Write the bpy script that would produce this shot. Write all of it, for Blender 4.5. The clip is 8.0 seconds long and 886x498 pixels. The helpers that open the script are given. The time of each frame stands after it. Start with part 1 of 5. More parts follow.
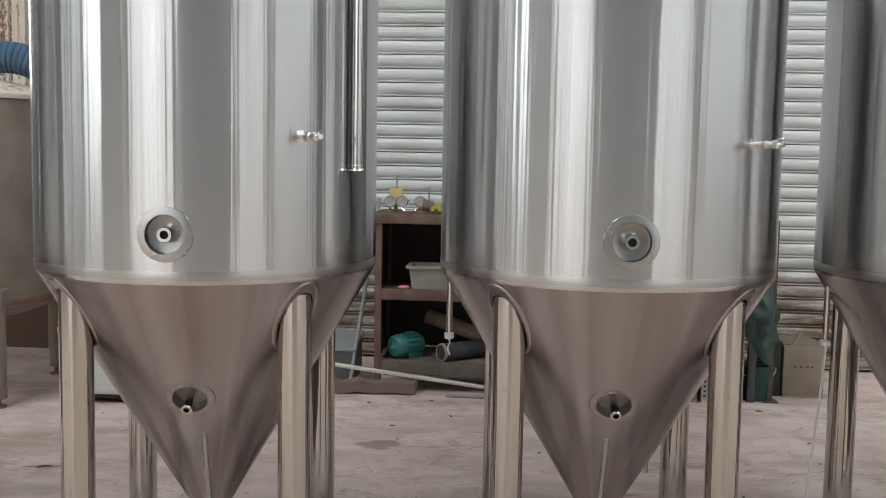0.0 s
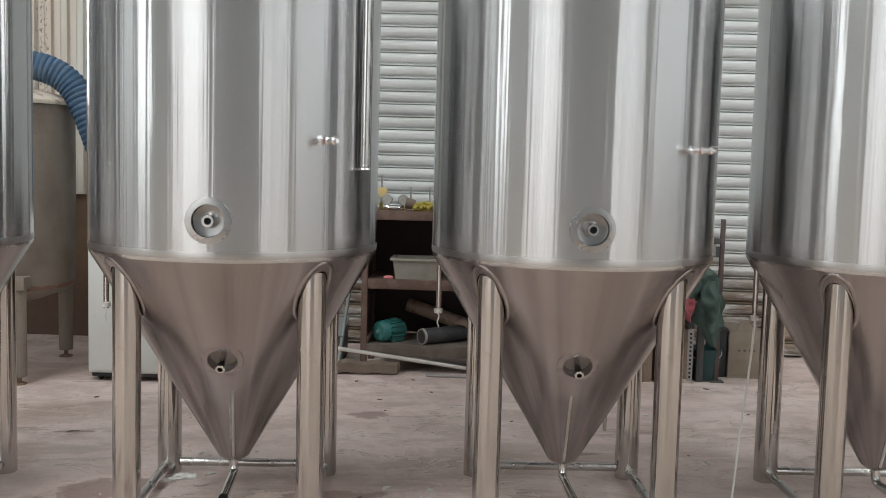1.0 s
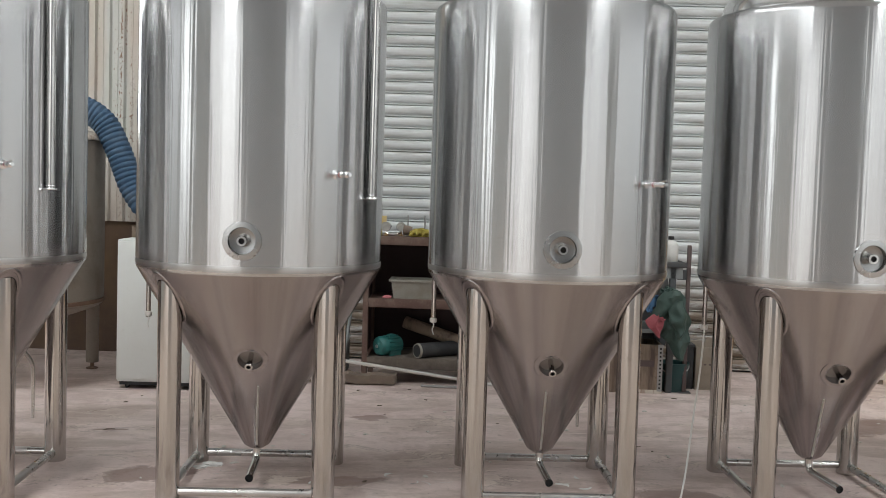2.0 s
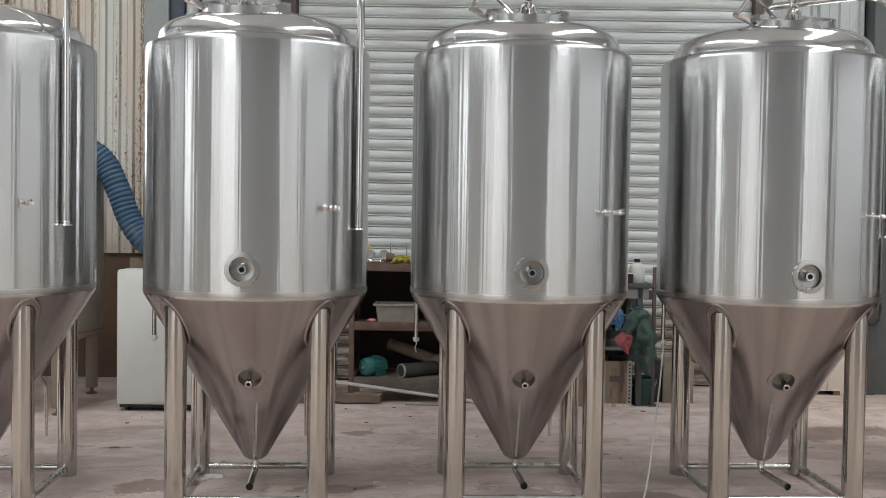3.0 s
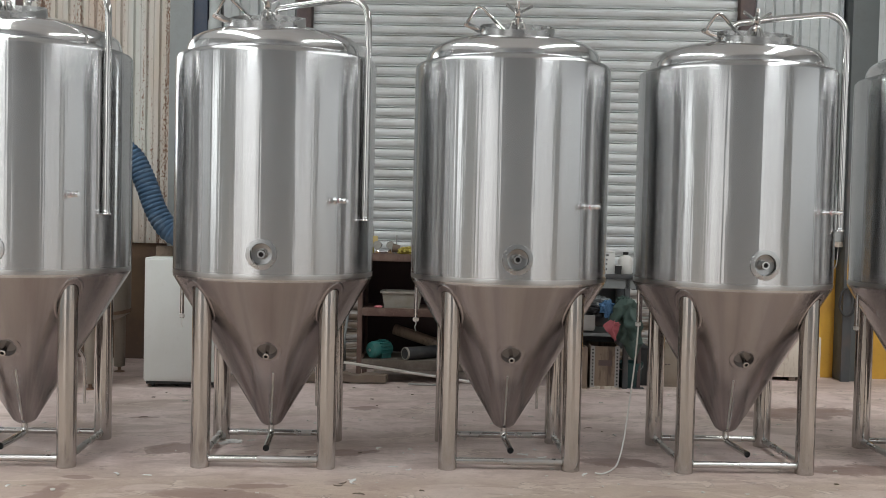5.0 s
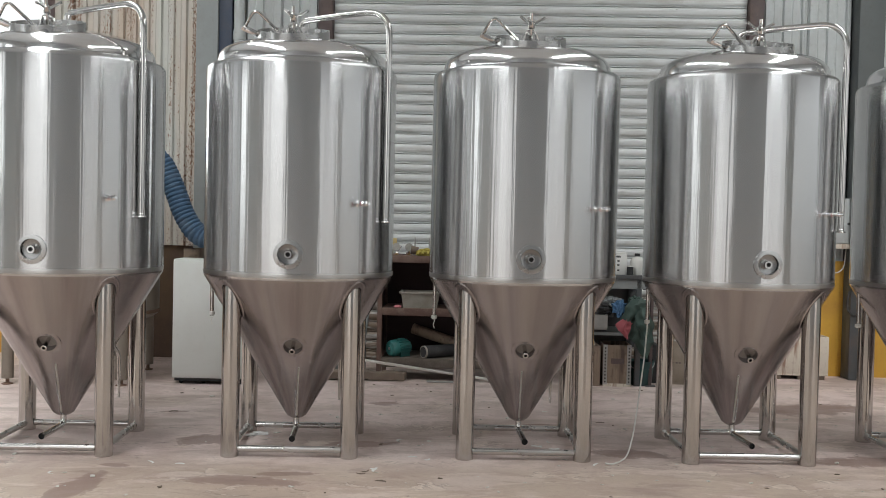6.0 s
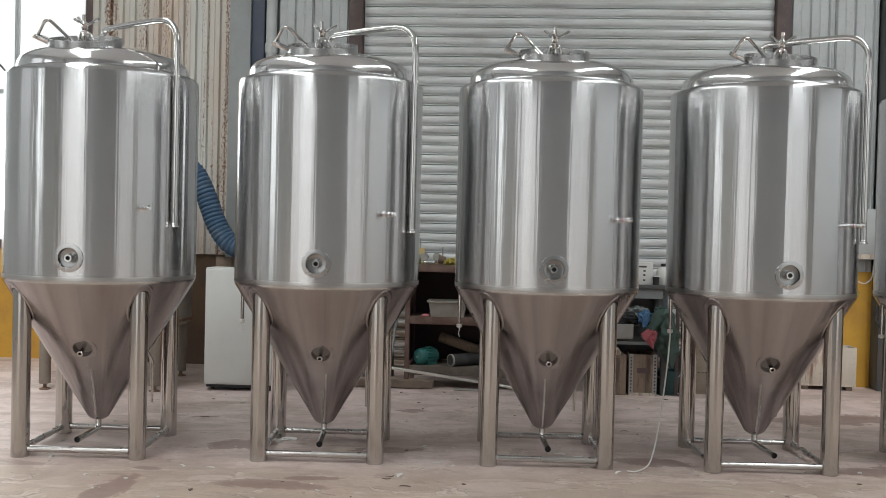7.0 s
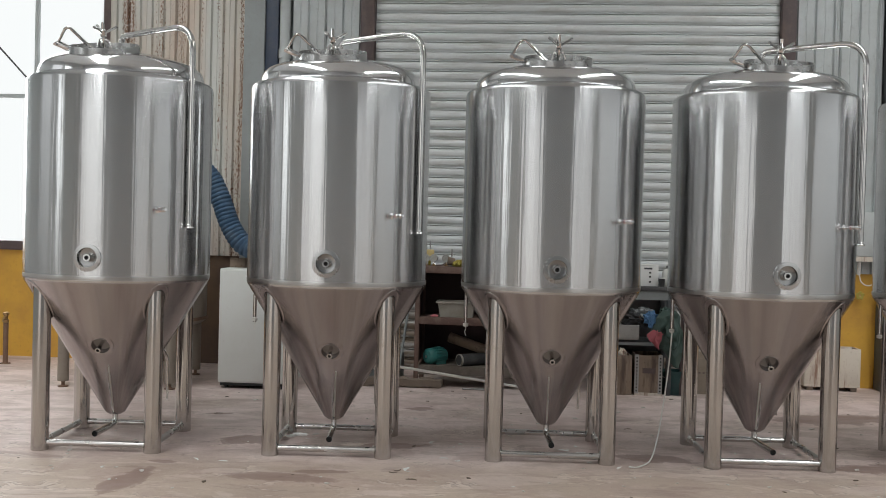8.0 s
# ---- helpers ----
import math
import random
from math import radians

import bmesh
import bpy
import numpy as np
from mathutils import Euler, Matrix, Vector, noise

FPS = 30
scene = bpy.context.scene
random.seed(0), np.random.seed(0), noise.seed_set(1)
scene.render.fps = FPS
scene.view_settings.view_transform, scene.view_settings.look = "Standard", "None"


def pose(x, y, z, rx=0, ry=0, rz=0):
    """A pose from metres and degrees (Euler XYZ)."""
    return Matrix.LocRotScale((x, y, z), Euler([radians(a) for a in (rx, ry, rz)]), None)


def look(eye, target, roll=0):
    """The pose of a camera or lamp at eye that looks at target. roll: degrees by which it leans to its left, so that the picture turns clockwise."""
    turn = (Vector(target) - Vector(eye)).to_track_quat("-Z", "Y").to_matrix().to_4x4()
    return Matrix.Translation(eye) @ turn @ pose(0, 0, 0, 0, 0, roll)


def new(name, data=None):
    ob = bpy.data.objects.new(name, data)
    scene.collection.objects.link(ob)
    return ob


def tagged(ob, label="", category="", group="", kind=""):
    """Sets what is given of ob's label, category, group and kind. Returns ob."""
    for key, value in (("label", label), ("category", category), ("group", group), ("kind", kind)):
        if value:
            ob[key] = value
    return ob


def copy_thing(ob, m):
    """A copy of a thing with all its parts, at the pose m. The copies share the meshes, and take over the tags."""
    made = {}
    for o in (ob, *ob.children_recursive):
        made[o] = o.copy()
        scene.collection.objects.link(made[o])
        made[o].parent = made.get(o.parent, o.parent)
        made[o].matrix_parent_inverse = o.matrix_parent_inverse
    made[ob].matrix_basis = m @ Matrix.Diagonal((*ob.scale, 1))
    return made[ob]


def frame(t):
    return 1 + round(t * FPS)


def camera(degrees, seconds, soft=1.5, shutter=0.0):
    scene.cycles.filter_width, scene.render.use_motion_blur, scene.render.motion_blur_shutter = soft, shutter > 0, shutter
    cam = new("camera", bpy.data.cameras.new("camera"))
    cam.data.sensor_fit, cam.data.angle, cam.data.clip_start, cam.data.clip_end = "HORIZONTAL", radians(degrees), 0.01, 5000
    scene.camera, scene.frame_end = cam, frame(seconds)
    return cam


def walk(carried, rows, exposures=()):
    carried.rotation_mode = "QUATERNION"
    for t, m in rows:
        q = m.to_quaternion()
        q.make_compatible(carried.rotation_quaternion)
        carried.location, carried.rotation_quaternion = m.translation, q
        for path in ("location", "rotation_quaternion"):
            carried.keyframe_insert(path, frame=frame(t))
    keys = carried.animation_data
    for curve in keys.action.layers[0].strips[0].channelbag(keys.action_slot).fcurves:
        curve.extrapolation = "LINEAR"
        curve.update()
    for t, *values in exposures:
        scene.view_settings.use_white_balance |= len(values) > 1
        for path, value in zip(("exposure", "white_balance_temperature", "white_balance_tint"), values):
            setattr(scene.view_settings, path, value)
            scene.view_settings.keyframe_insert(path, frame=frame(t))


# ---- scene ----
cam = camera(47.0, 8.0, soft=0.55)
PATH = [
    (0, (-0.032, -0.478, 1.586), (-0.003, 1.513, 1.403), 1.0),
    (0.5, (-0.134, -0.84, 1.579), (-0.039, 1.15, 1.397), 1.3),
    (1, (-0.163, -1.185, 1.576), (-0.064, 0.805, 1.402), 1.5),
    (1.5, (-0.162, -1.528, 1.575), (-0.065, 0.464, 1.424), 1.7),
    (1.7, (-0.189, -1.727, 1.575), (-0.087, 0.266, 1.439), 1.8),
    (3, (-0.24, -2.501, 1.601), (-0.091, -0.507, 1.539), 0.9),
    (3.5, (-0.294, -2.742, 1.606), (-0.137, -0.749, 1.551), 0.9),
    (4, (-0.251, -2.857, 1.616), (-0.105, -0.864, 1.551), 1.0),
    (5.5, (-0.186, -3.385, 1.556), (-0.074, -1.389, 1.489), 1.4),
    (6, (-0.212, -3.513, 1.557), (-0.121, -1.516, 1.498), 1.3),
    (6.5, (-0.193, -3.553, 1.563), (-0.139, -1.555, 1.514), 1.4),
    (7, (-0.167, -3.641, 1.566), (-0.14, -1.642, 1.5235), 1.4),
    (7.5, (-0.118, -3.774, 1.556), (-0.105, -1.775, 1.516), 1.4),
    (8, (-0.113, -3.831, 1.55), (-0.115, -1.831, 1.5145), 1.5),
]
walk(cam, [(t, look(eye, target, roll)) for t, eye, target, roll in PATH],
     exposures=[(0.0, 0.0), (1.5, 0.02), (3.5, -0.17), (5.5, -0.22), (6.5, -0.24), (7.0, -0.33), (8.0, -0.43)])

# ---- world and lights ----
world = bpy.data.worlds.new("world")
scene.world = world
world.use_nodes = True
wn = world.node_tree
sky = wn.nodes.new("ShaderNodeTexSky")
sky.sky_type = "NISHITA"
sky.sun_disc = False
sky.sun_elevation = radians(48)
sky.sun_rotation = radians(200)
sky.air_density = 1.0
sky.dust_density = 4.0
pale = wn.nodes.new("ShaderNodeHueSaturation")
pale.inputs["Saturation"].default_value = 0.12
wn.links.new(sky.outputs["Color"], pale.inputs["Color"])
wn.links.new(pale.outputs["Color"], wn.nodes["Background"].inputs["Color"])
wn.nodes["Background"].inputs["Strength"].default_value = 0.12

SOUTH = -5.2          # inner face of the wall behind the camera
WEST, EAST = -8.5, 9.5
ROOF = 6.4


def sun_lamp():
    d = bpy.data.lights.new("sun", "SUN")
    d.energy, d.angle, d.color = 1.0, radians(15), (1.0, 0.97, 0.93)
    ob = new("sun", d)
    ob.matrix_world = look((0, 0, 20), (-3, 9, 0))


def opening_lamp(name, eye, target, w, h, power, color=(1.0, 1.0, 1.0)):
    d = bpy.data.lights.new(name, "AREA")
    d.shape, d.size, d.size_y, d.energy, d.color = "RECTANGLE", w, h, power, color
    ob = new(name, d)
    ob.matrix_world = look(eye, target)
    return ob


sun_lamp()
DAY = (0.965, 1.0, 1.0)
# daylight in the doorways, bay by bay, in the side windows and in the roof lights
for x, w, power in ((-2.6, 0.8, 7), (-3.42, 0.74, 6.4), (-4.26, 0.84, 9.6), (-5.4, 1.36, 17), (-6.5, 0.76, 6.2), (-7.35, 0.8, 8.8)):
    opening_lamp("doorway_light", (x, SOUTH - 0.3, 2.45), (x, 0, 2.45), w, 4.6, power, DAY)
for x, w, power in ((3.72, 0.4, 6), (4.36, 0.74, 7.8), (5.22, 0.84, 7.0), (6.14, 0.86, 8.6), (7.08, 0.88, 7.4), (8.2, 1.2, 11)):
    opening_lamp("doorway_light", (x, SOUTH - 0.3, 2.45), (x, 0, 2.45), w, 4.6, power, DAY)
opening_lamp("window_light", (WEST - 0.3, -0.6, 3.2), (0, -0.6, 3.2), 1.5, 3.2, 32, DAY)
opening_lamp("window_light", (WEST - 0.3, 2.0, 3.2), (0, 2.0, 3.2), 2.2, 3.2, 12, DAY)
opening_lamp("window_light", (EAST + 0.3, -1.2, 3.2), (0, -1.2, 3.2), 6.6, 3.2, 46, DAY)
opening_lamp("window_light", (-6.6, 8.85, 3.1), (-6.6, 0, 2.0), 4.6, 3.4, 190, DAY)
for x in (-3.6, 4.6):
    opening_lamp("skylight_light", (x, 0.7, ROOF + 0.25), (x, 0.7, 0), 1.1, 8.6, 375, DAY)


# ---- materials ----
class Mat:
    """A node material with short calls for the usual parts."""

    def __init__(self, name, base=(0.5, 0.5, 0.5), rough=0.5, metal=0.0):
        self.m = bpy.data.materials.new(name)
        self.m.use_nodes = True
        self.t = self.m.node_tree
        self.b = self.t.nodes["Principled BSDF"]
        self.b.inputs["Base Color"].default_value = (*base, 1)
        self.b.inputs["Roughness"].default_value = rough
        self.b.inputs["Metallic"].default_value = metal
        self.co = self.t.nodes.new("ShaderNodeTexCoord").outputs["Object"]

    def n(self, kind, **values):
        node = self.t.nodes.new(kind)
        for k, v in values.items():
            node.inputs[k.replace("_", " ")].default_value = v
        return node

    def link(self, a, b):
        self.t.links.new(a, b)

    def scaled(self, sx, sy, sz):
        mp = self.n("ShaderNodeMapping")
        mp.inputs["Scale"].default_value = (sx, sy, sz)
        self.link(self.co, mp.inputs["Vector"])
        return mp.outputs["Vector"]

    def world_co(self):
        g = self.t.nodes.new("ShaderNodeNewGeometry")
        self.co = g.outputs["Position"]

    def noise(self, scale=5.0, detail=4.0, rough=0.55, vec=None, distortion=0.0):
        nd = self.n("ShaderNodeTexNoise", Scale=scale, Detail=detail, Roughness=rough, Distortion=distortion)
        self.link(vec if vec else self.co, nd.inputs["Vector"])
        return nd.outputs["Fac"]

    def ramp(self, fac, stops):
        r = self.t.nodes.new("ShaderNodeValToRGB")
        el = r.color_ramp.elements
        while len(el) < len(stops):
            el.new(0.5)
        for e, (p, c) in zip(el, stops):
            e.position = p
            e.color = (*c, 1) if len(c) == 3 else c
        self.link(fac, r.inputs["Fac"])
        return r.outputs["Color"]

    def mix(self, fac, a, b, blend="MIX"):
        mx = self.t.nodes.new("ShaderNodeMix")
        mx.data_type, mx.blend_type = "RGBA", blend
        for v, sock in ((fac, mx.inputs[0]), (a, mx.inputs[6]), (b, mx.inputs[7])):
            if isinstance(v, (int, float)):
                sock.default_value = v
            elif isinstance(v, tuple):
                sock.default_value = (*v, 1)
            else:
                self.link(v, sock)
        return mx.outputs[2]

    def color(self, out):
        self.link(out, self.b.inputs["Base Color"])
        return self

    def roughness(self, fac, lo, hi):
        mr = self.n("ShaderNodeMapRange")
        mr.inputs["To Min"].default_value, mr.inputs["To Max"].default_value = lo, hi
        self.link(fac, mr.inputs["Value"])
        self.link(mr.outputs["Result"], self.b.inputs["Roughness"])
        return self

    def bump(self, fac, strength=0.3, distance=0.01):
        bp = self.n("ShaderNodeBump", Strength=strength, Distance=distance)
        self.link(fac, bp.inputs["Height"])
        self.link(bp.outputs["Normal"], self.b.inputs["Normal"])
        return self


def grey(v):
    return (v, v, v)


def brushed_steel(name, base, rough, aniso, wave):
    m = Mat(name, base, rough, 1.0)
    tan = m.t.nodes.new("ShaderNodeTangent")
    tan.direction_type, tan.axis = "RADIAL", "Z"
    m.link(tan.outputs["Tangent"], m.b.inputs["Tangent"])
    m.b.inputs["Anisotropic"].default_value = aniso
    m.b.inputs["Anisotropic Rotation"].default_value = 0.25
    streak = m.noise(11.0, 3.4, 0.6, m.scaled(1, 1, 0.013))
    fine = m.noise(60.0, 3.0, 0.6, m.scaled(0.3, 0.3, 5.0))
    cloud = m.noise(2.2, 4.0, 0.55)
    m.roughness(cloud, rough * 0.93, rough * 1.07)
    m.color(m.mix(fine, tuple(c * 0.93 for c in base), base))
    # slow dents of the rolled sheet
    dents = m.noise(3.2, 2.0, 0.5, m.scaled(1, 1, 0.55))
    return m.bump(m.mix(0.5, streak, dents), wave * 1.6, 0.01).m


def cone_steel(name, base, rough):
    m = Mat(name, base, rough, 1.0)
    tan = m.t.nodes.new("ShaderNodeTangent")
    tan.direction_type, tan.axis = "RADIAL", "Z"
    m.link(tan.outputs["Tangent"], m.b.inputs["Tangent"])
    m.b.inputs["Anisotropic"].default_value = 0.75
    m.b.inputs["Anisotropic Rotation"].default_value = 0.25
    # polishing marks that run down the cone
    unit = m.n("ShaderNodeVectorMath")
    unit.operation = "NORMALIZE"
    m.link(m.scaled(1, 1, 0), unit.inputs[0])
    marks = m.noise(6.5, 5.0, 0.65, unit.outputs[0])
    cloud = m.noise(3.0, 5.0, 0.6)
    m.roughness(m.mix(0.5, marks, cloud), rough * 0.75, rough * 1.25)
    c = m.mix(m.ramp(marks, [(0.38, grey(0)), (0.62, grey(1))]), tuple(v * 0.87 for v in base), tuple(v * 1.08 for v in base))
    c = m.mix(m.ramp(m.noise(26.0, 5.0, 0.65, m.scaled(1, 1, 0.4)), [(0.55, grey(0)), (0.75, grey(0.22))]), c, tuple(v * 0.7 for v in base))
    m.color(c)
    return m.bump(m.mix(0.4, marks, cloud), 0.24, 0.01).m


STEEL = brushed_steel("brushed_steel", (0.60, 0.605, 0.61), 0.205, 0.96, 0.42)
BAND = brushed_steel("ground_band_steel", (0.52, 0.515, 0.51), 0.33, 0.8, 0.12)
# same steel as the jacket, base darkened for the shaded floor it mirrors
CONE = cone_steel("shaded_brushed_cone_steel", (0.41, 0.382, 0.379), 0.23)


def polished(name, base, rough):
    m = Mat(name, base, rough, 1.0)
    cloud = m.noise(6.0, 4.0, 0.6)
    m.roughness(cloud, rough * 0.7, rough * 1.4)
    return m.bump(m.noise(18.0, 3.0, 0.5, m.scaled(1, 1, 0.12)), 0.05, 0.01).m


MIRROR = polished("polished_steel", (0.84, 0.84, 0.845), 0.12)
TUBE = polished("satin_tube_steel", (0.62, 0.61, 0.595), 0.12)
SATIN = polished("satin_plate_steel", (0.45, 0.45, 0.445), 0.25)
# dark bases put the shade inside the recessed dishes into the steel colour
DISH = polished("shaded_dish_steel", (0.30, 0.30, 0.297), 0.22)
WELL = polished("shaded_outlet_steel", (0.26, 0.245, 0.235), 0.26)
WELD = polished("ground_weld_steel", (0.70, 0.69, 0.66), 0.42)
BAR = polished("worn_bar_steel", (0.57, 0.555, 0.54), 0.26)


def leg_steel():
    m = Mat("satin_leg_steel", (0.53, 0.51, 0.49), 0.12, 1.0)
    tan = m.t.nodes.new("ShaderNodeTangent")
    tan.direction_type, tan.axis = "RADIAL", "Z"
    m.link(tan.outputs["Tangent"], m.b.inputs["Tangent"])
    m.b.inputs["Anisotropic"].default_value = 0.75
    m.b.inputs["Anisotropic Rotation"].default_value = 0.25
    streak = m.noise(30.0, 2.5, 0.55, m.scaled(1, 1, 0.015))
    m.roughness(m.noise(7.0, 4.0, 0.6), 0.09, 0.15)
    scuff = m.noise(40.0, 5.0, 0.7, m.scaled(1, 1, 0.5))
    m.color(m.mix(m.ramp(scuff, [(0.62, grey(0)), (0.72, grey(0.6))]), (0.53, 0.51, 0.49), (0.36, 0.32, 0.27)))
    return m.bump(streak, 0.6, 0.005).m


LEG = leg_steel()
# near-black faces stand in for the unlit depth of bores and holes
DARK = Mat("dark_bore", grey(0.01), 0.7).m


def painted(name, base, dirt, rough=0.5, amount=0.5, scale=3.0, metal=0.0, bump=0.15):
    m = Mat(name, base, rough, metal)
    big = m.noise(scale, 6.0, 0.62)
    small = m.noise(scale * 14, 4.0, 0.6)
    c = m.mix(m.ramp(big, [(0.45, grey(0)), (0.72, grey(amount))]), base, dirt)
    c = m.mix(m.ramp(small, [(0.58, grey(0)), (0.75, grey(amount * 0.7))]), c, dirt)
    m.color(c)
    m.roughness(big, rough * 0.85, min(1.0, rough * 1.2))
    return m.bump(small, bump, 0.004).m


def rusty_sheet():
    m = Mat("rusty_cladding", (0.55, 0.5, 0.44), 0.6)
    spots = m.noise(55.0, 6.0, 0.72, m.scaled(1, 1, 0.5))
    runs = m.noise(5.5, 3.0, 0.6, m.scaled(1, 1, 0.03))
    both = m.n("ShaderNodeMath")
    both.operation = "MULTIPLY_ADD"
    m.link(runs, both.inputs[0])
    both.inputs[1].default_value = 1.3
    m.link(spots, both.inputs[2])
    gate = m.n("ShaderNodeMapRange")
    gate.inputs["From Min"].default_value, gate.inputs["From Max"].default_value = 1.22, 1.30
    m.link(both.outputs[0], gate.inputs["Value"])
    mask = gate.outputs["Result"]
    tint = m.ramp(m.noise(2.4, 4.0, 0.6, m.scaled(1, 1, 0.12)), [(0.38, (0.55, 0.55, 0.515)), (0.62, (0.53, 0.445, 0.375))])
    rust = m.ramp(spots, [(0.3, (0.10, 0.05, 0.03)), (0.7, (0.23, 0.12, 0.07))])
    m.color(m.mix(mask, tint, rust))
    return m.bump(spots, 0.25, 0.006).m


def shutter_paint():
    m = Mat("shutter_paint", grey(0.6), 0.5)
    rnd = m.t.nodes.new("ShaderNodeObjectInfo").outputs["Random"]
    m.world_co()
    stain = m.noise(2.0, 6.0, 0.65, m.scaled(1, 1, 4))
    specks = m.noise(40.0, 4.0, 0.7, m.scaled(0.5, 0.5, 1))
    c = m.ramp(rnd, [(0.0, (0.70, 0.725, 0.73)), (1.0, (0.795, 0.82, 0.825))])
    c = m.mix(m.ramp(m.noise(1.6, 4.0, 0.6, m.scaled(1, 1, 45)), [(0.42, grey(0)), (0.68, grey(0.4))]), c, (0.47, 0.46, 0.44))
    c = m.mix(m.ramp(stain, [(0.5, grey(0)), (0.75, grey(0.45))]), c, (0.33, 0.29, 0.25))
    c = m.mix(m.ramp(specks, [(0.68, grey(0)), (0.74, grey(0.55))]), c, (0.15, 0.115, 0.09))
    # mud thrown up on the lowest slats
    z = m.n("ShaderNodeSeparateXYZ")
    m.link(m.co, z.inputs[0])
    low = m.n("ShaderNodeMapRange")
    low.inputs["From Min"].default_value, low.inputs["From Max"].default_value = 1.05, 0.5
    m.link(z.outputs["Z"], low.inputs["Value"])
    mud = m.mix(1.0, low.outputs["Result"], m.ramp(m.noise(2.6, 7.0, 0.7, m.scaled(1, 1, 7)), [(0.36, grey(0.25)), (0.52, grey(1.0))]), "MULTIPLY")
    c = m.mix(mud, c, (0.20, 0.15, 0.11))
    m.color(c)
    return m.bump(specks, 0.1, 0.003).m


def floor_paint():
    m = Mat("worn_floor", (0.3, 0.25, 0.23), 0.6)
    m.world_co()
    big = m.noise(0.55, 5.0, 0.6)
    mid = m.noise(2.6, 7.0, 0.65, distortion=0.6)
    fine = m.noise(30.0, 5.0, 0.65)
    edge = m.noise(6.0, 8.0, 0.7, None, 0.5)
    chips = m.noise(4.5, 8.0, 0.70, m.scaled(1, 0.9, 1), 0.8)
    c = m.ramp(big, [(0.3, (0.63, 0.506, 0.474)), (0.5, (0.70, 0.580, 0.546)), (0.7, (0.75, 0.643, 0.606))])
    # paint worn through to tan concrete along the driving lane
    yc = m.n("ShaderNodeSeparateXYZ")
    m.link(m.co, yc.inputs[0])
    lane = m.n("ShaderNodeMapRange")
    lane.inputs["From Min"].default_value, lane.inputs["From Max"].default_value = 3.15, 2.65
    m.link(yc.outputs["Y"], lane.inputs["Value"])
    worn = m.mix(1.0, lane.outputs["Result"], m.ramp(m.noise(1.7, 7.0, 0.65, None, 0.4), [(0.30, grey(0.55)), (0.46, grey(0.95))]), "MULTIPLY")
    c = m.mix(worn, c, (0.475, 0.378, 0.302))
    c = m.mix(m.ramp(mid, [(0.45, grey(0)), (0.56, grey(0.3)), (0.72, grey(0.55))]), c, (0.38, 0.265, 0.235))
    # dull smears drawn out along the row
    smear = m.noise(1.3, 9.0, 0.66, m.scaled(0.55, 1.5, 1), 0.4)
    c = m.mix(m.ramp(smear, [(0.50, grey(0)), (0.53, grey(0.3)), (0.64, grey(0.65))]), c, (0.36, 0.275, 0.225))
    pale_n = m.noise(2.0, 9.0, 0.66, m.scaled(0.6, 1.6, 1), 0.6)
    c = m.mix(m.ramp(pale_n, [(0.54, grey(0)), (0.57, grey(0.28)), (0.66, grey(0.42))]), c, (0.74, 0.63, 0.585))
    c = m.mix(m.ramp(pale_n, [(0.33, grey(0.6)), (0.40, grey(0))]), c, (0.30, 0.215, 0.185))
    # rims of peeled paint: broken dark lines with a pale side
    peel = m.noise(3.0, 6.0, 0.62, m.scaled(0.8, 1.5, 1), 0.7)
    where = m.ramp(m.noise(1.6, 4.0, 0.6), [(0.49, grey(0)), (0.56, grey(1))])
    rim = m.mix(1.0, where, m.ramp(peel, [(0.530, grey(0)), (0.538, grey(0.6)), (0.548, grey(0.2)), (0.56, grey(0))]), "MULTIPLY")
    side = m.mix(1.0, where, m.ramp(peel, [(0.538, grey(0)), (0.552, grey(0.6)), (0.62, grey(0.15))]), "MULTIPLY")
    c = m.mix(side, c, (0.74, 0.64, 0.56))
    c = m.mix(rim, c, (0.13, 0.095, 0.08))
    c = m.mix(m.ramp(chips, [(0.30, grey(0.75)), (0.345, grey(0))]), c, (0.17, 0.125, 0.105))
    flakes_n = m.noise(15.0, 7.0, 0.7, m.scaled(0.8, 1.4, 1), 1.2)
    c = m.mix(m.ramp(flakes_n, [(0.66, grey(0)), (0.68, grey(0.55)), (0.72, grey(0.2))]), c, (0.68, 0.60, 0.53))
    c = m.mix(m.ramp(flakes_n, [(0.29, grey(0.75)), (0.33, grey(0))]), c, (0.15, 0.12, 0.10))
    c = m.mix(m.ramp(fine, [(0.50, grey(0)), (0.75, grey(0.3))]), c, (0.30, 0.235, 0.205))
    crumbs = m.noise(75.0, 3.0, 0.55, m.scaled(1, 1.4, 1))
    c = m.mix(m.ramp(crumbs, [(0.66, grey(0)), (0.69, grey(0.5))]), c, (0.72, 0.66, 0.58))
    c = m.mix(m.ramp(crumbs, [(0.31, grey(0.55)), (0.34, grey(0))]), c, (0.18, 0.14, 0.12))
    # damp patches: centre, half length along and across, turn
    for px, py, w, d, turn in ((-1.99, 2.28, 0.13, 0.40, -6), (-1.92, 2.79, 0.13, 0.05, -6), (-1.12, 2.45, 0.42, 0.13, -6), (-0.85, 2.62, 0.25, 0.06, 4), (-0.30, 5.0, 0.16, 0.10, 0), (-0.45, 3.45, 0.30, 0.12, 10),
                             (-1.45, 3.55, 0.32, 0.20, 20), (1.40, 3.25, 0.32, 0.16, -10), (2.9, 3.1, 0.4, 0.16, 5), (3.3, 5.0, 0.7, 0.3, 12), (0.88, 4.2, 0.14, 0.03, 8), (-1.94, 4.53, 0.16, 0.03, 4)):
        mp = m.n("ShaderNodeMapping")
        mp.vector_type = "TEXTURE"
        mp.inputs["Location"].default_value = (px, py, 0)
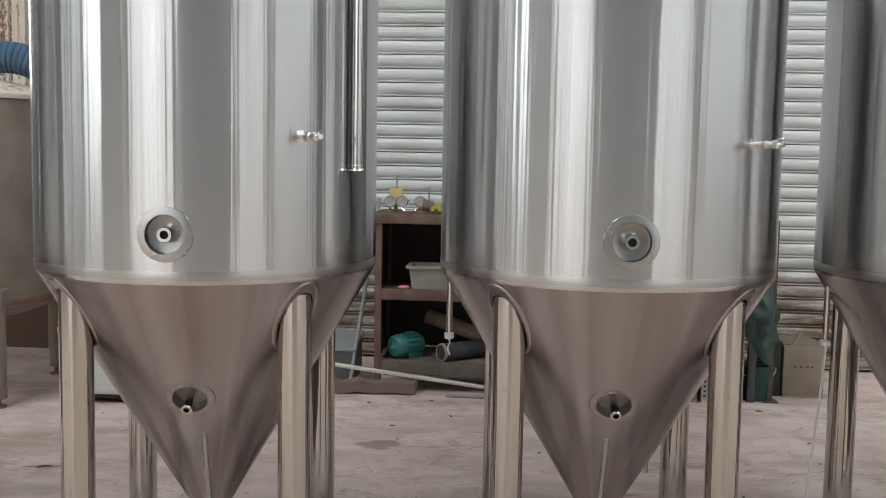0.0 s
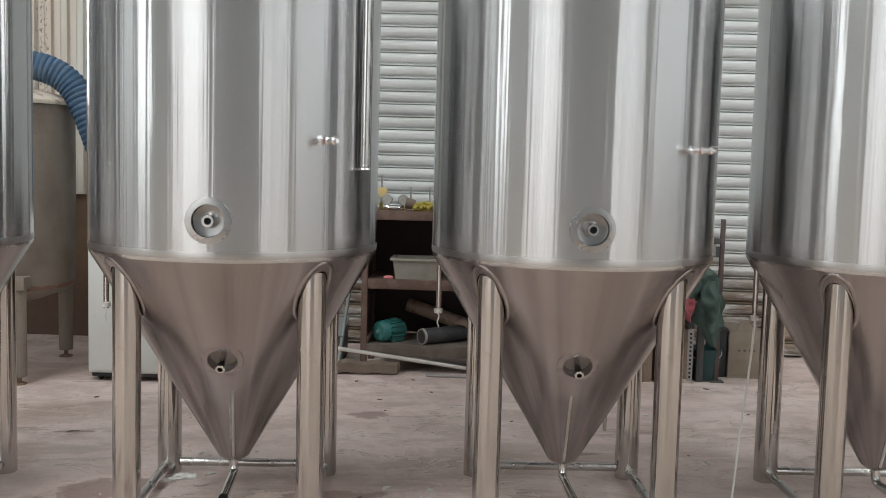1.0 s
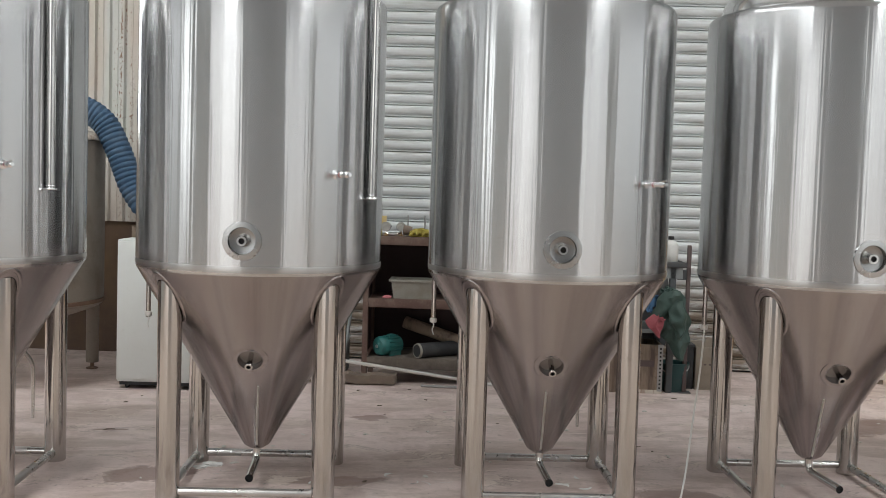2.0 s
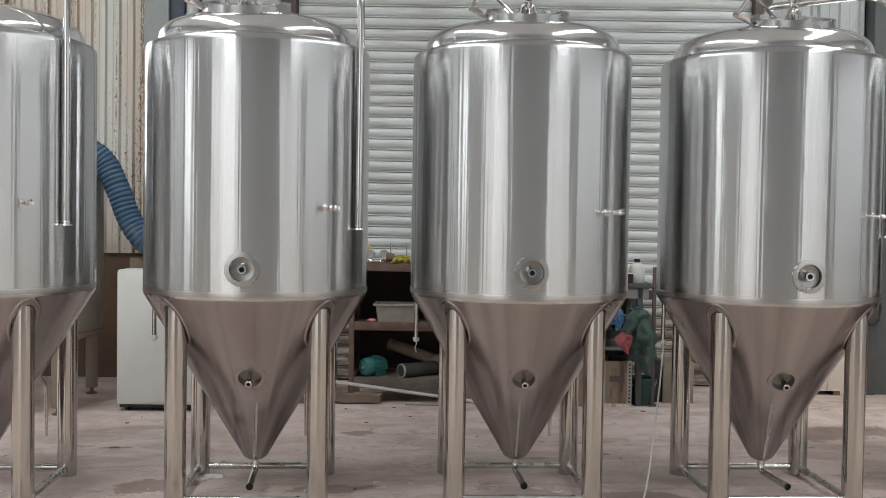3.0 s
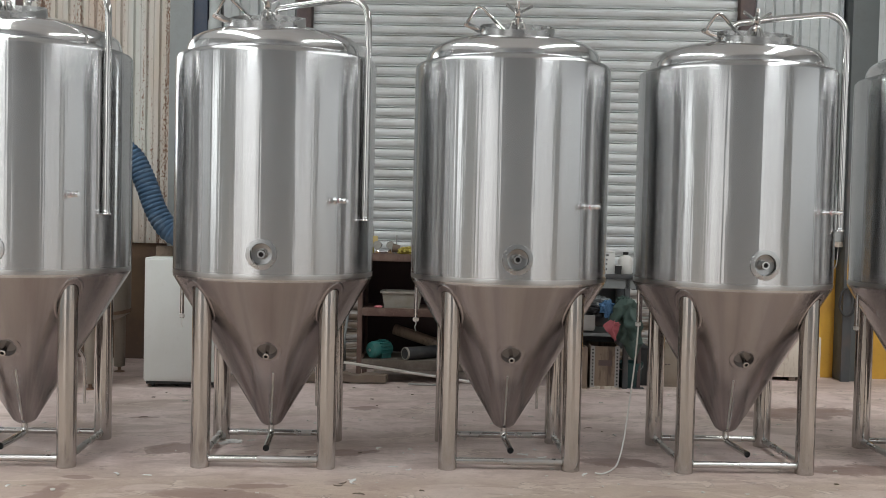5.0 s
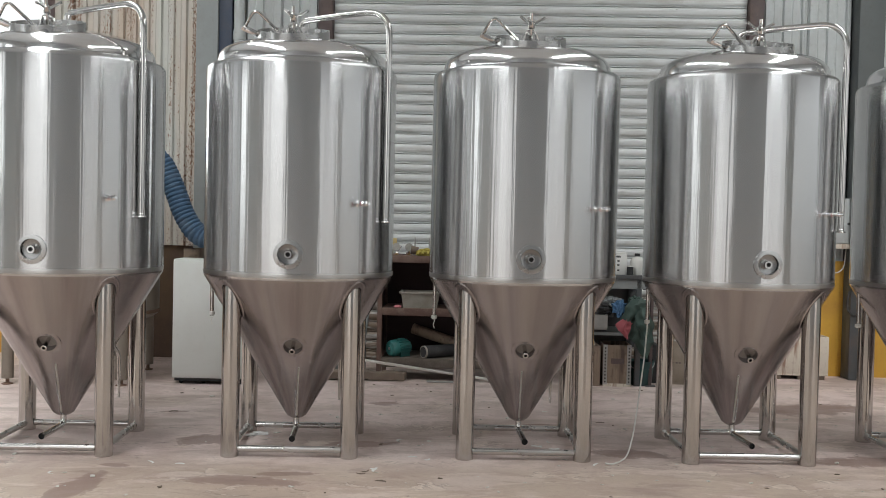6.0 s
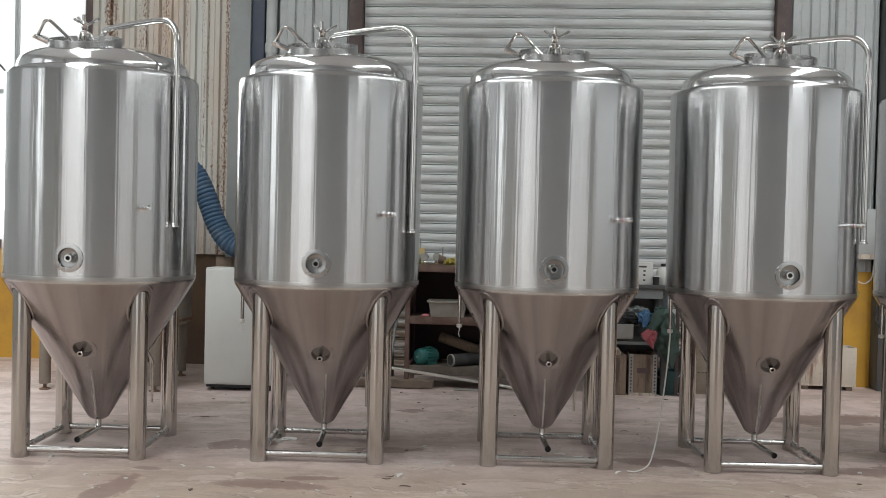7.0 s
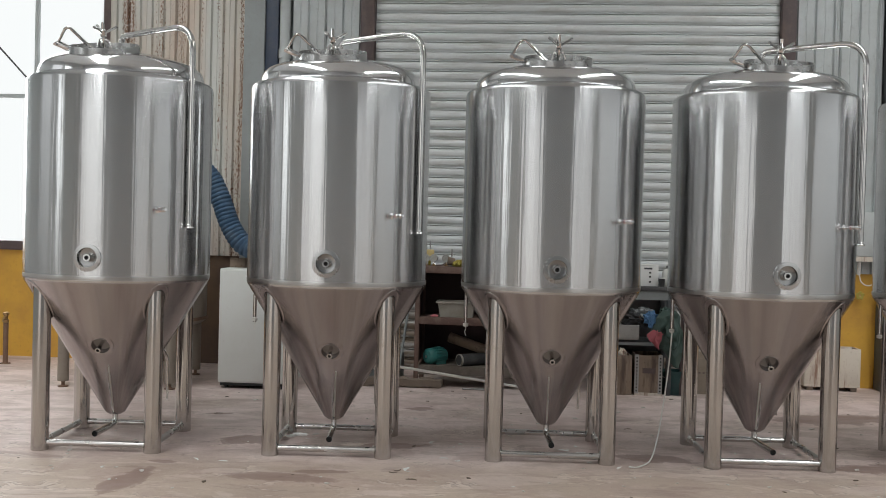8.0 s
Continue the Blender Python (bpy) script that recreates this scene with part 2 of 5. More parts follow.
        mp.inputs["Rotation"].default_value = (0, 0, radians(turn))
        mp.inputs["Scale"].default_value = (w, d, 1)
        m.link(m.co, mp.inputs["Vector"])
        ln = m.n("ShaderNodeVectorMath")
        ln.operation = "LENGTH"
        m.link(mp.outputs["Vector"], ln.inputs[0])
        ad = m.n("ShaderNodeMath")
        ad.operation = "MULTIPLY_ADD"
        m.link(edge, ad.inputs[0])
        ad.inputs[1].default_value = 1.7
        m.link(ln.outputs["Value"], ad.inputs[2])
        half = m.n("ShaderNodeMath")
        half.operation = "MULTIPLY"
        half.inputs[1].default_value = 0.5
        m.link(ad.outputs[0], half.inputs[0])
        c = m.mix(m.ramp(half.outputs[0], [(0.74, grey(0.72)), (0.82, grey(0.5)), (0.86, grey(0.0))]), c, (0.24, 0.155, 0.13))
    m.color(c)
    m.roughness(mid, 0.42, 0.75)
    return m.bump(m.mix(0.4, chips, flakes_n), 0.4, 0.01).m


RUSTY = rusty_sheet()
SHUTTER = shutter_paint()
FLOOR = floor_paint()
SIDING = painted("grey_siding", (0.485, 0.515, 0.515), (0.30, 0.29, 0.28), 0.55, 0.5, 2.0)
OCHRE = painted("ochre_wall_paint", (0.66, 0.37, 0.05), (0.36, 0.18, 0.05), 0.55, 0.6, 1.6)
SHADEWALL = painted("shaded_ochre_wall", (0.11, 0.07, 0.05), (0.20, 0.13, 0.07), 0.75, 0.6, 2.0)
LINING = painted("white_roof_lining", (0.72, 0.765, 0.79), (0.6, 0.6, 0.58), 0.6, 0.4, 0.8)
HALL = painted("hall_wall_paint", (0.455, 0.48, 0.485), (0.34, 0.355, 0.355), 0.7, 0.4, 0.8)
DULL = painted("dull_wall_paint", (0.39, 0.405, 0.425), (0.30, 0.315, 0.33), 0.7, 0.4, 0.8)
NAVY = painted("navy_steel_paint", (0.035, 0.05, 0.085), (0.10, 0.09, 0.08), 0.5, 0.4, 4.0)
GREYSTEEL = painted("grey_steel_paint", (0.27, 0.29, 0.29), (0.17, 0.16, 0.15), 0.55, 0.4, 3.0)
SLATE = painted("slate_steel_paint", (0.095, 0.105, 0.105), (0.06, 0.06, 0.055), 0.55, 0.4, 3.0)
DARKSTEEL = painted("dark_steel_paint", (0.07, 0.075, 0.08), (0.14, 0.10, 0.08), 0.6, 0.5, 5.0)
JAMB = painted("brown_jamb_paint", (0.085, 0.06, 0.06), (0.20, 0.14, 0.11), 0.6, 0.5, 4.0)
BEIGE = painted("beige_vessel_paint", (0.25, 0.215, 0.18), (0.13, 0.085, 0.06), 0.5, 0.6, 3.5)
WHITE = painted("white_cabinet_paint", (0.68, 0.70, 0.68), (0.45, 0.43, 0.38), 0.45, 0.2, 2.0)
HOSE = painted("blue_hose_fabric", (0.035, 0.082, 0.15), (0.14, 0.18, 0.22), 0.75, 0.5, 6.0)
BROWN = painted("brown_shelf_paint", (0.11, 0.062, 0.05), (0.24, 0.18, 0.14), 0.65, 0.7, 5.0)
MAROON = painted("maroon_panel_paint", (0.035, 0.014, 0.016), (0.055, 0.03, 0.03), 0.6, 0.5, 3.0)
TRAY = painted("dusty_grey_plastic", (0.30, 0.285, 0.25), (0.20, 0.17, 0.13), 0.6, 0.6, 7.0)
TEAL = painted("teal_motor_paint", (0.022, 0.15, 0.14), (0.08, 0.09, 0.08), 0.5, 0.5, 8.0)
DEEP = painted("dark_teal_plastic", (0.012, 0.05, 0.05), (0.05, 0.06, 0.06), 0.5, 0.4, 8.0)
BLACK = painted("black_rubber", (0.025, 0.025, 0.027), (0.09, 0.085, 0.08), 0.7, 0.4, 8.0)
WOOD = painted("weathered_wood", (0.17, 0.13, 0.10), (0.08, 0.06, 0.05), 0.75, 0.6, 6.0, bump=0.4)
BOARD = painted("dusty_board", (0.31, 0.26, 0.21), (0.19, 0.145, 0.11), 0.8, 0.6, 5.0, bump=0.3)
SOOTY = painted("sooty_shelf_wood", (0.105, 0.085, 0.07), (0.22, 0.19, 0.16), 0.8, 0.6, 7.0, bump=0.4)


def streaked(name, base, dirt, rough, scale):
    m = Mat(name, base, rough)
    runs = m.noise(scale, 5.0, 0.65, m.scaled(1, 1, 0.12))
    spots = m.noise(scale * 3, 5.0, 0.65)
    c = m.mix(m.ramp(runs, [(0.52, grey(0)), (0.66, grey(0.85))]), base, dirt)
    c = m.mix(m.ramp(spots, [(0.58, grey(0)), (0.72, grey(0.7))]), c, dirt)
    m.color(c)
    return m.bump(spots, 0.2, 0.004).m


CRATE = streaked("stained_crate_wood", (0.26, 0.195, 0.145), (0.08, 0.05, 0.04), 0.75, 9.0)
PALE = streaked("pale_crate_paint", (0.60, 0.54, 0.46), (0.22, 0.10, 0.06), 0.65, 14.0)
GALV = painted("galvanised_steel", (0.42, 0.42, 0.41), (0.25, 0.24, 0.22), 0.4, 0.4, 8.0, 0.7)
TARP = painted("green_tarpaulin", (0.034, 0.066, 0.055), (0.085, 0.115, 0.10), 0.6, 0.5, 5.0)
RED = painted("faded_red_cloth", (0.34, 0.085, 0.10), (0.22, 0.06, 0.065), 0.85, 0.5, 8.0)
BLUE = painted("blue_cloth", (0.09, 0.20, 0.36), (0.05, 0.10, 0.18), 0.85, 0.5, 8.0)
YELLOW = painted("yellow_glove_cloth", (0.36, 0.30, 0.06), (0.30, 0.22, 0.05), 0.85, 0.5, 12.0)
CREAM = painted("pale_yellow_card", (0.60, 0.46, 0.20), (0.45, 0.33, 0.14), 0.7, 0.3, 8.0)
PAPER = painted("white_board_paper", (0.75, 0.75, 0.73), (0.5, 0.48, 0.44), 0.7, 0.2, 4.0)
TRAYPALE = painted("yellowed_dial", (0.45, 0.44, 0.40), (0.2, 0.19, 0.17), 0.4, 0.5, 30.0)
PINK = painted("pink_soap", (0.60, 0.20, 0.22), (0.4, 0.15, 0.15), 0.5, 0.3, 10.0)
PLASTIC = painted("white_plastic", (0.72, 0.71, 0.68), (0.5, 0.47, 0.42), 0.45, 0.2, 12.0)
RUSTPIPE = painted("rusty_pipe", (0.16, 0.09, 0.06), (0.28, 0.18, 0.12), 0.7, 0.6, 10.0)
BRASS = painted("brass", (0.45, 0.30, 0.15), (0.25, 0.17, 0.10), 0.35, 0.3, 10.0, 0.9)
SCRAP = painted("floor_scrap", (0.62, 0.60, 0.56), (0.4, 0.36, 0.32), 0.8, 0.4, 20.0)


def glow(name, color, strength):
    m = Mat(name, grey(0), 1.0)
    m.b.inputs["Emission Color"].default_value = (*color, 1)
    m.b.inputs["Emission Strength"].default_value = strength
    return m.m


OUTSIDE = glow("hazy_outdoor_light", (0.97, 1.0, 1.0), 1.3)

# ---- mesh helpers ----
WORLD = Matrix.Identity(4)


def mesh_of(name, bm, material, smooth=True, sharp=35):
    me = bpy.data.meshes.new(name)
    bm.normal_update()
    bm.to_mesh(me)
    bm.free()
    if material:
        me.materials.append(material)
    if smooth:
        me.shade_smooth()
        me.set_sharp_from_angle(angle=radians(sharp))
    return me


def part(name, bm, material, parent, label="", m=None, smooth=True):
    ob = new(name, mesh_of(name, bm, material, smooth))
    ob.parent = parent
    if m is not None:
        ob.matrix_local = m
    if label:
        tagged(ob, label=label)
    return ob


def thing(name, label, category, m=WORLD, group="", kind=""):
    ob = new(name)
    ob.empty_display_size = 0.1
    ob.matrix_world = m
    return tagged(ob, label, category, group, kind)


def solid(name, bm, material, label, category, m=WORLD, group="", kind="", smooth=True):
    ob = new(name, mesh_of(name, bm, material, smooth))
    ob.matrix_world = m
    return tagged(ob, label, category, group, kind)


def box(bm, x0, x1, y0, y1, z0, z1, bevel=0.0):
    vs = [bm.verts.new((x, y, z)) for x in (x0, x1) for y in (y0, y1) for z in (z0, z1)]
    idx = ((0, 1, 3, 2), (4, 6, 7, 5), (0, 4, 5, 1), (2, 3, 7, 6), (0, 2, 6, 4), (1, 5, 7, 3))
    faces = [bm.faces.new([vs[i] for i in f]) for f in idx]
    if bevel:
        edges = list({e for f in faces for e in f.edges})
        bmesh.ops.bevel(bm, geom=edges, offset=bevel, segments=2, profile=0.5, affect="EDGES")
    return bm


def boxm(*a, bevel=0.0):
    return box(bmesh.new(), *a, bevel=bevel)


def lathe(bm, prof, seg=64, m=WORLD, close=False):
    """Turns a profile of (radius, height) round z."""
    rings = []
    for r, z in prof:
        if r < 1e-6:
            rings.append([bm.verts.new(m @ Vector((0, 0, z)))])
        else:
            rings.append([bm.verts.new(m @ Vector((r * math.cos(2 * math.pi * i / seg), r * math.sin(2 * math.pi * i / seg), z))) for i in range(seg)])
    pairs = list(zip(rings, rings[1:])) + ([(rings[-1], rings[0])] if close else [])
    for a, b in pairs:
        for i in range(seg):
            j = (i + 1) % seg
            q = [a[i % len(a)], a[j % len(a)], b[j % len(b)], b[i % len(b)]]
            q = list(dict.fromkeys(q))
            if len(q) > 2:
                bm.faces.new(q)
    return bm


def lathem(prof, seg=64, m=WORLD, close=False):
    return lathe(bmesh.new(), prof, seg, m, close)


def smooth_path(points, bend, steps=6):
    """Rounds the corners of a polyline with bends of that radius."""
    pts = [Vector(p) for p in points]
    out = [pts[0]]
    for a, b, c in zip(pts, pts[1:], pts[2:]):
        u, v = (a - b).normalized(), (c - b).normalized()
        d = min(bend, (a - b).length * 0.49, (c - b).length * 0.49)
        p, q = b + u * d, b + v * d
        for i in range(steps + 1):
            t = i / steps
            out.append(p * (1 - t) ** 2 + b * 2 * t * (1 - t) + q * t * t)
    out.append(pts[-1])
    return out


def sweep(bm, path, radius, seg=14, closed=False, caps=True):
    """A tube along a path; radius is a number or a function of the place along it (0 to 1)."""
    pts = [Vector(p) for p in path]
    n = len(pts)
    rings = []
    normal = None
    for i, p in enumerate(pts):
        if closed:
            d = (pts[(i + 1) % n] - pts[i - 1]).normalized()
        else:
            d = (pts[min(i + 1, n - 1)] - pts[max(i - 1, 0)]).normalized()
        if normal is None:
            normal = d.orthogonal().normalized()
        normal = (normal - d * normal.dot(d)).normalized()
        side = d.cross(normal)
        r = radius(i / (n - 1)) if callable(radius) else radius
        rings.append([bm.verts.new(p + normal * r * math.cos(2 * math.pi * k / seg) + side * r * math.sin(2 * math.pi * k / seg)) for k in range(seg)])
    pairs = list(zip(rings, rings[1:])) + ([(rings[-1], rings[0])] if closed else [])
    for a, b in pairs:
        for k in range(seg):
            bm.faces.new((a[k], a[(k + 1) % seg], b[(k + 1) % seg], b[k]))
    if caps and not closed:
        bm.faces.new(list(reversed(rings[0])))
        bm.faces.new(rings[-1])
    return bm


def sweepm(path, radius, seg=14, closed=False, caps=True):
    return sweep(bmesh.new(), path, radius, seg, closed, caps)


def extrude_profile(prof, x0, x1):
    """A sheet whose (y, z) profile runs along x."""
    bm = bmesh.new()
    a = [bm.verts.new((x0, y, z)) for y, z in prof]
    b = [bm.verts.new((x1, y, z)) for y, z in prof]
    for i in range(len(prof) - 1):
        bm.faces.new((a[i], b[i], b[i + 1], a[i + 1]))
    return bm


def along(p, q):
    """The pose whose z runs from p to q."""
    d = Vector(q) - Vector(p)
    return Matrix.Translation(p) @ d.to_track_quat("Z", "Y").to_matrix().to_4x4()


# ---- the hall ----
# The north wall stands a little askew: s runs along it, n out of it towards the tanks.
WALL = pose(0, 7.32, 0, 0, 0, -5.0)


def on_wall(s, n, z=0.0):
    return WALL @ Matrix.Translation((s, -n, z))


floor_bm = boxm(WEST - 4, EAST + 4, SOUTH - 8, 9.5, -0.2, 0.0)
solid("floor", floor_bm, FLOOR, "worn reddish-grey painted concrete floor with chips and stains", "floor", kind="structure", smooth=False)


def wall_with_holes(name, label, length, height, holes, m, material, thick=0.2):
    """A wall from x=0 to length, its inner face at y=0, with holes of (x0, x1, z0, z1) sorted by x."""
    bm = bmesh.new()
    x = 0.0
    for x0, x1, z0, z1 in holes:
        if x0 > x:
            box(bm, x, x0, 0, thick, 0, height)
        if z0 > 0:
            box(bm, x0, x1, 0, thick, 0, z0)
        if z1 < height:
            box(bm, x0, x1, 0, thick, z1, height)
        x = x1
    if x < length:
        box(bm, x, length, 0, thick, 0, height)
    return solid(name, bm, material, label, "wall", m, kind="structure", smooth=False)


wall_with_holes("wall_west", "plain pale hall wall with a large window opening", 14.0, ROOF,
                [(3.8, 5.4, 1.6, 4.8), (6.1, 8.3, 1.6, 4.8)], pose(WEST, SOUTH, 0, 0, 0, 90), HALL)
wall_with_holes("wall_east", "plain pale hall wall with a large window opening", 14.0, ROOF,
                [(6.7, 13.3, 1.6, 4.8)], pose(EAST, SOUTH + 14.0, 0, 0, 0, -90), HALL)
wall_with_holes("wall_south_1", "pale hall wall beside an open doorway", 6.3, ROOF,
                [(0.4, 6.0, 0.0, 4.9)], pose(WEST, SOUTH, 0) @ Matrix.Diagonal((1, -1, 1, 1)), HALL)
wall_with_holes("wall_south_2", "dull grey hall wall between two open doorways", 5.4, ROOF,
                [], pose(WEST + 6.3, SOUTH, 0) @ Matrix.Diagonal((1, -1, 1, 1)), DULL)
wall_with_holes("wall_south_3", "pale hall wall beside an open doorway", 6.3, ROOF,
                [(0.3, 5.3, 0.0, 4.9)], pose(WEST + 11.7, SOUTH, 0) @ Matrix.Diagonal((1, -1, 1, 1)), HALL)
roof_bm = bmesh.new()
for x0, x1 in ((WEST - 0.2, -4.15), (-3.05, 4.05), (5.15, EAST + 0.2)):
    box(roof_bm, x0, x1, SOUTH - 0.2, 9.0, ROOF, ROOF + 0.15)
for x0 in (-4.15, 4.05):
    box(roof_bm, x0, x0 + 1.1, SOUTH - 0.2, -3.6, ROOF, ROOF + 0.15)
    box(roof_bm, x0, x0 + 1.1, 5.0, 9.0, ROOF, ROOF + 0.15)
solid("ceiling", roof_bm, LINING, "white sheet-metal roof with long skylight openings", "ceiling", kind="structure", smooth=False)

# North wall: masonry below, window opening, cladding above.
wall_n = thing("wall_north", "hall wall with an ochre painted base and sheet cladding above", "wall", WALL, kind="structure")
base = bmesh.new()
box(base, -9.0, -3.98, 0.0, 0.2, 0.0, 1.21)
box(base, 3.57, 9.6, 0.0, 0.2, 0.0, 1.21)
part("base_wall", base, OCHRE, wall_n, "ochre yellow painted masonry base, scuffed at the floor", smooth=False)
# ochre base behind the vessel and cabinet, its shade painted in as brown
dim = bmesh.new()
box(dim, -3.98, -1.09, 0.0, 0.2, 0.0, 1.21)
part("brown_base", dim, SHADEWALL, wall_n, "stretch of the ochre wall base coloured dark brown for the shade", smooth=False)
core = bmesh.new()
box(core, -3.98, -1.09, 0.05, 0.2, 1.21, ROOF)
box(core, 3.57, 9.6, 0.05, 0.2, 1.21, ROOF)
box(core, -1.09, 3.57, 0.05, 0.2, 4.6, ROOF)
box(core, -9.0, -3.98, 0.05, 0.2, 4.9, ROOF)
part("wall_core", core, SIDING, wall_n, smooth=False)


def rib_profile(s0, s1, pitch, depth):
    """Ribbed sheet in plan: wide pans with narrow raised ribs, as (s, n)."""
    out = []
    s = s0
    while s < s1 - 1e-6:
        e = min(s + pitch, s1)
        w = e - s
        out += [(s, 0.0), (s + 0.006, -depth * 0.2), (s + 0.016, -depth), (s + w * 0.45, -depth), (s + w * 0.5, -depth * 0.8), (s + w * 0.55, -depth), (s + w - 0.016, -depth), (s + w - 0.006, -depth * 0.2)]
        s = e
    return out + [(s1, 0.0)]


def ribbed_sheet(s0, s1, z0, z1, pitch, depth, material, label, y=0.0):
    bm = bmesh.new()
    prof = rib_profile(s0, s1, pitch, depth)
    low = [bm.verts.new((s, n + y, z0)) for s, n in prof]
    top = [bm.verts.new((s, n + y, z1)) for s, n in prof]
    for i in range(len(prof) - 1):
        bm.faces.new((low[i], low[i + 1], top[i + 1], top[i]))
    return part("cladding_sheet", bm, material, wall_n, label, smooth=False)


for s0, s1 in ((-3.98, -3.17), (-3.165, -2.36)):
    ribbed_sheet(s0, s1, 1.21, ROOF, 0.135, 0.036, RUSTY, "ribbed cream cladding sheet eaten by rust")
for s0, s1 in ((-1.86, -1.48), (-1.475, -1.095), (3.57, 4.02), (4.025, 4.47), (4.76, 5.6), (5.605, 6.6), (6.605, 7.6), (7.605, 8.6), (8.605, 9.6)):
    ribbed_sheet(s0, s1, 1.21, ROOF, 0.19, 0.026, SIDING, "grey ribbed cladding sheet")

# Window with its steel frame, outside haze behind it
window_1 = thing("window_1", "tall steel-framed window full of white haze", "window", WALL, kind="structure")
for s in (-9.0, -7.9, -6.9, -5.85, -4.82, -4.02):
    part("mullion", boxm(s - 0.017, s + 0.017, 0.02, 0.09, 1.31, 4.9, bevel=0.004), SIDING, window_1)
for z in (2.96, 4.5):
    part("transom", boxm(-9.0, -4.05, 0.025, 0.085, z - 0.022, z + 0.022), SIDING, window_1)
part("sill", boxm(-9.0, -3.98, -0.05, 0.2, 1.21, 1.31, bevel=0.005), JAMB, window_1, "brown steel sill")
part("jamb", boxm(-4.0, -3.925, -0.045, 0.0, 1.31, 4.9, bevel=0.004), JAMB, window_1, "dark brown window jamb")
part("brace", sweepm([(-5.6, 0.5, 3.68), (-4.7, 0.5, 2.75)], 0.011, 8), DARKSTEEL, window_1, "dark diagonal tie rod")
backdrop = bmesh.new()
box(backdrop, -14.0, -2.0, 2.5, 2.6, -0.5, 8.0)
solid("backdrop", backdrop, OUTSIDE, "white outdoor haze beyond the window", "backdrop", WALL, kind="structure", smooth=False)

# Steel columns and the rain pipe
column = thing("steel_column", "navy and grey painted steel column against the cladding", "column", on_wall(-2.24, 0.0), kind="structure")
part("flange", boxm(-0.12, 0.11, -0.16, 0.0, 0.0, ROOF, bevel=0.006), GREYSTEEL, column, "grey face of the column")
part("web", boxm(0.11, 0.25, -0.12, 0.0, 0.0, ROOF, bevel=0.004), NAVY, column, "navy blue face of the column")
pipe = thing("rain_pipe", "pale grey plastic rain pipe fixed along the wall", "pipe", on_wall(-1.925, 0.07))
part("tube", lathem([(0.058, 0.0), (0.058, ROOF)], 24), SIDING, pipe)
for z in (1.6, 3.45, 5.2):
    part("sleeve", lathem([(0.058, z - 0.05), (0.068, z - 0.05), (0.068, z + 0.05), (0.058, z + 0.05)], 24), SIDING, pipe)
pillar = thing("wall_pillar", "dark grey steel pillar against the wall", "column", on_wall(4.61, 0.0), kind="structure")
part("shaft", boxm(-0.13, 0.13, -0.22, 0.05, 0.0, ROOF, bevel=0.006), SLATE, pillar)
part("side_plate", boxm(-0.14, -0.05, -0.26, -0.22, 0.0, 2.6, bevel=0.004), DARKSTEEL, pillar)

# Roller shutter
shutter = thing("door_1", "closed grey steel roller shutter, muddy at the bottom", "roller shutter", WALL, kind="structure")
PITCH = 0.106
slat_prof = [(0.055, -0.012), (0.0, -0.0115), (-0.005, -0.009), (-0.007, -0.0055), (-0.005, -0.002), (0.004, -0.0005), (0.020, 0.001), (0.020, 0.006), (0.001, 0.010), (-0.008, 0.024), (-0.014, 0.044), (-0.015, 0.062), (-0.010, 0.078), (-0.002, 0.086), (0.014, 0.0905), (0.055, 0.091)]
slat_mesh = mesh_of("slat", extrude_profile(slat_prof, -0.93, 3.41), SHUTTER, True, 60)
for k in range(43):
    ob = new("slat", slat_mesh)
    ob.parent = shutter
    ob.location = (0, 0.06, 0.03 + k * PITCH)
# dark sheet added behind the slats so that their gaps show dark
part("gap_backing", boxm(-0.93, 3.41, 0.115, 0.13, 0.0, 4.6), DARKSTEEL, shutter, smooth=False)
for s in (-1.015, 3.49):
    part("guide_rail", boxm(s - 0.075, s + 0.075, -0.05, 0.12, 0.0, 4.6, bevel=0.006), JAMB, shutter, "brown painted shutter guide, rust showing")

# ---- fermenter tanks ----
R, ZC, ZT, RT = 0.634, 1.158, 0.208, 0.07
TOP = 2.535


def cone_z(r):
    return ZT + (r - RT) * (ZC - ZT) / (R - RT)


def around(az, r, z):
    return Vector((r * math.cos(radians(az)), r * math.sin(radians(az)), z))


def cut(bm, cutters):
    """The mesh of bm with solid cutters taken out of it."""
    whole = new("whole", bpy.data.meshes.new("whole"))
    bm.to_mesh(whole.data)
    bm.free()
    tools = []
    for c in cutters:
        bmesh.ops.recalc_face_normals(c, faces=c.faces)
        t = new("cutter", bpy.data.meshes.new("cutter"))
        c.to_mesh(t.data)
        c.free()
        mod = whole.modifiers.new("cut", "BOOLEAN")
        mod.object, mod.operation, mod.solver = t, "DIFFERENCE", "EXACT"
        tools.append(t)
    graph = bpy.context.evaluated_depsgraph_get()
    graph.update()
    me = bpy.data.meshes.new_from_object(whole.evaluated_get(graph))
    for t in tools + [whole]:
        bpy.data.objects.remove(t)
    out = bmesh.new()
    out.from_mesh(me)
    bpy.data.meshes.remove(me)
    return out


RP = 0.368
NRM = Vector((0, -(ZC - ZT), -(R - RT))).normalized()


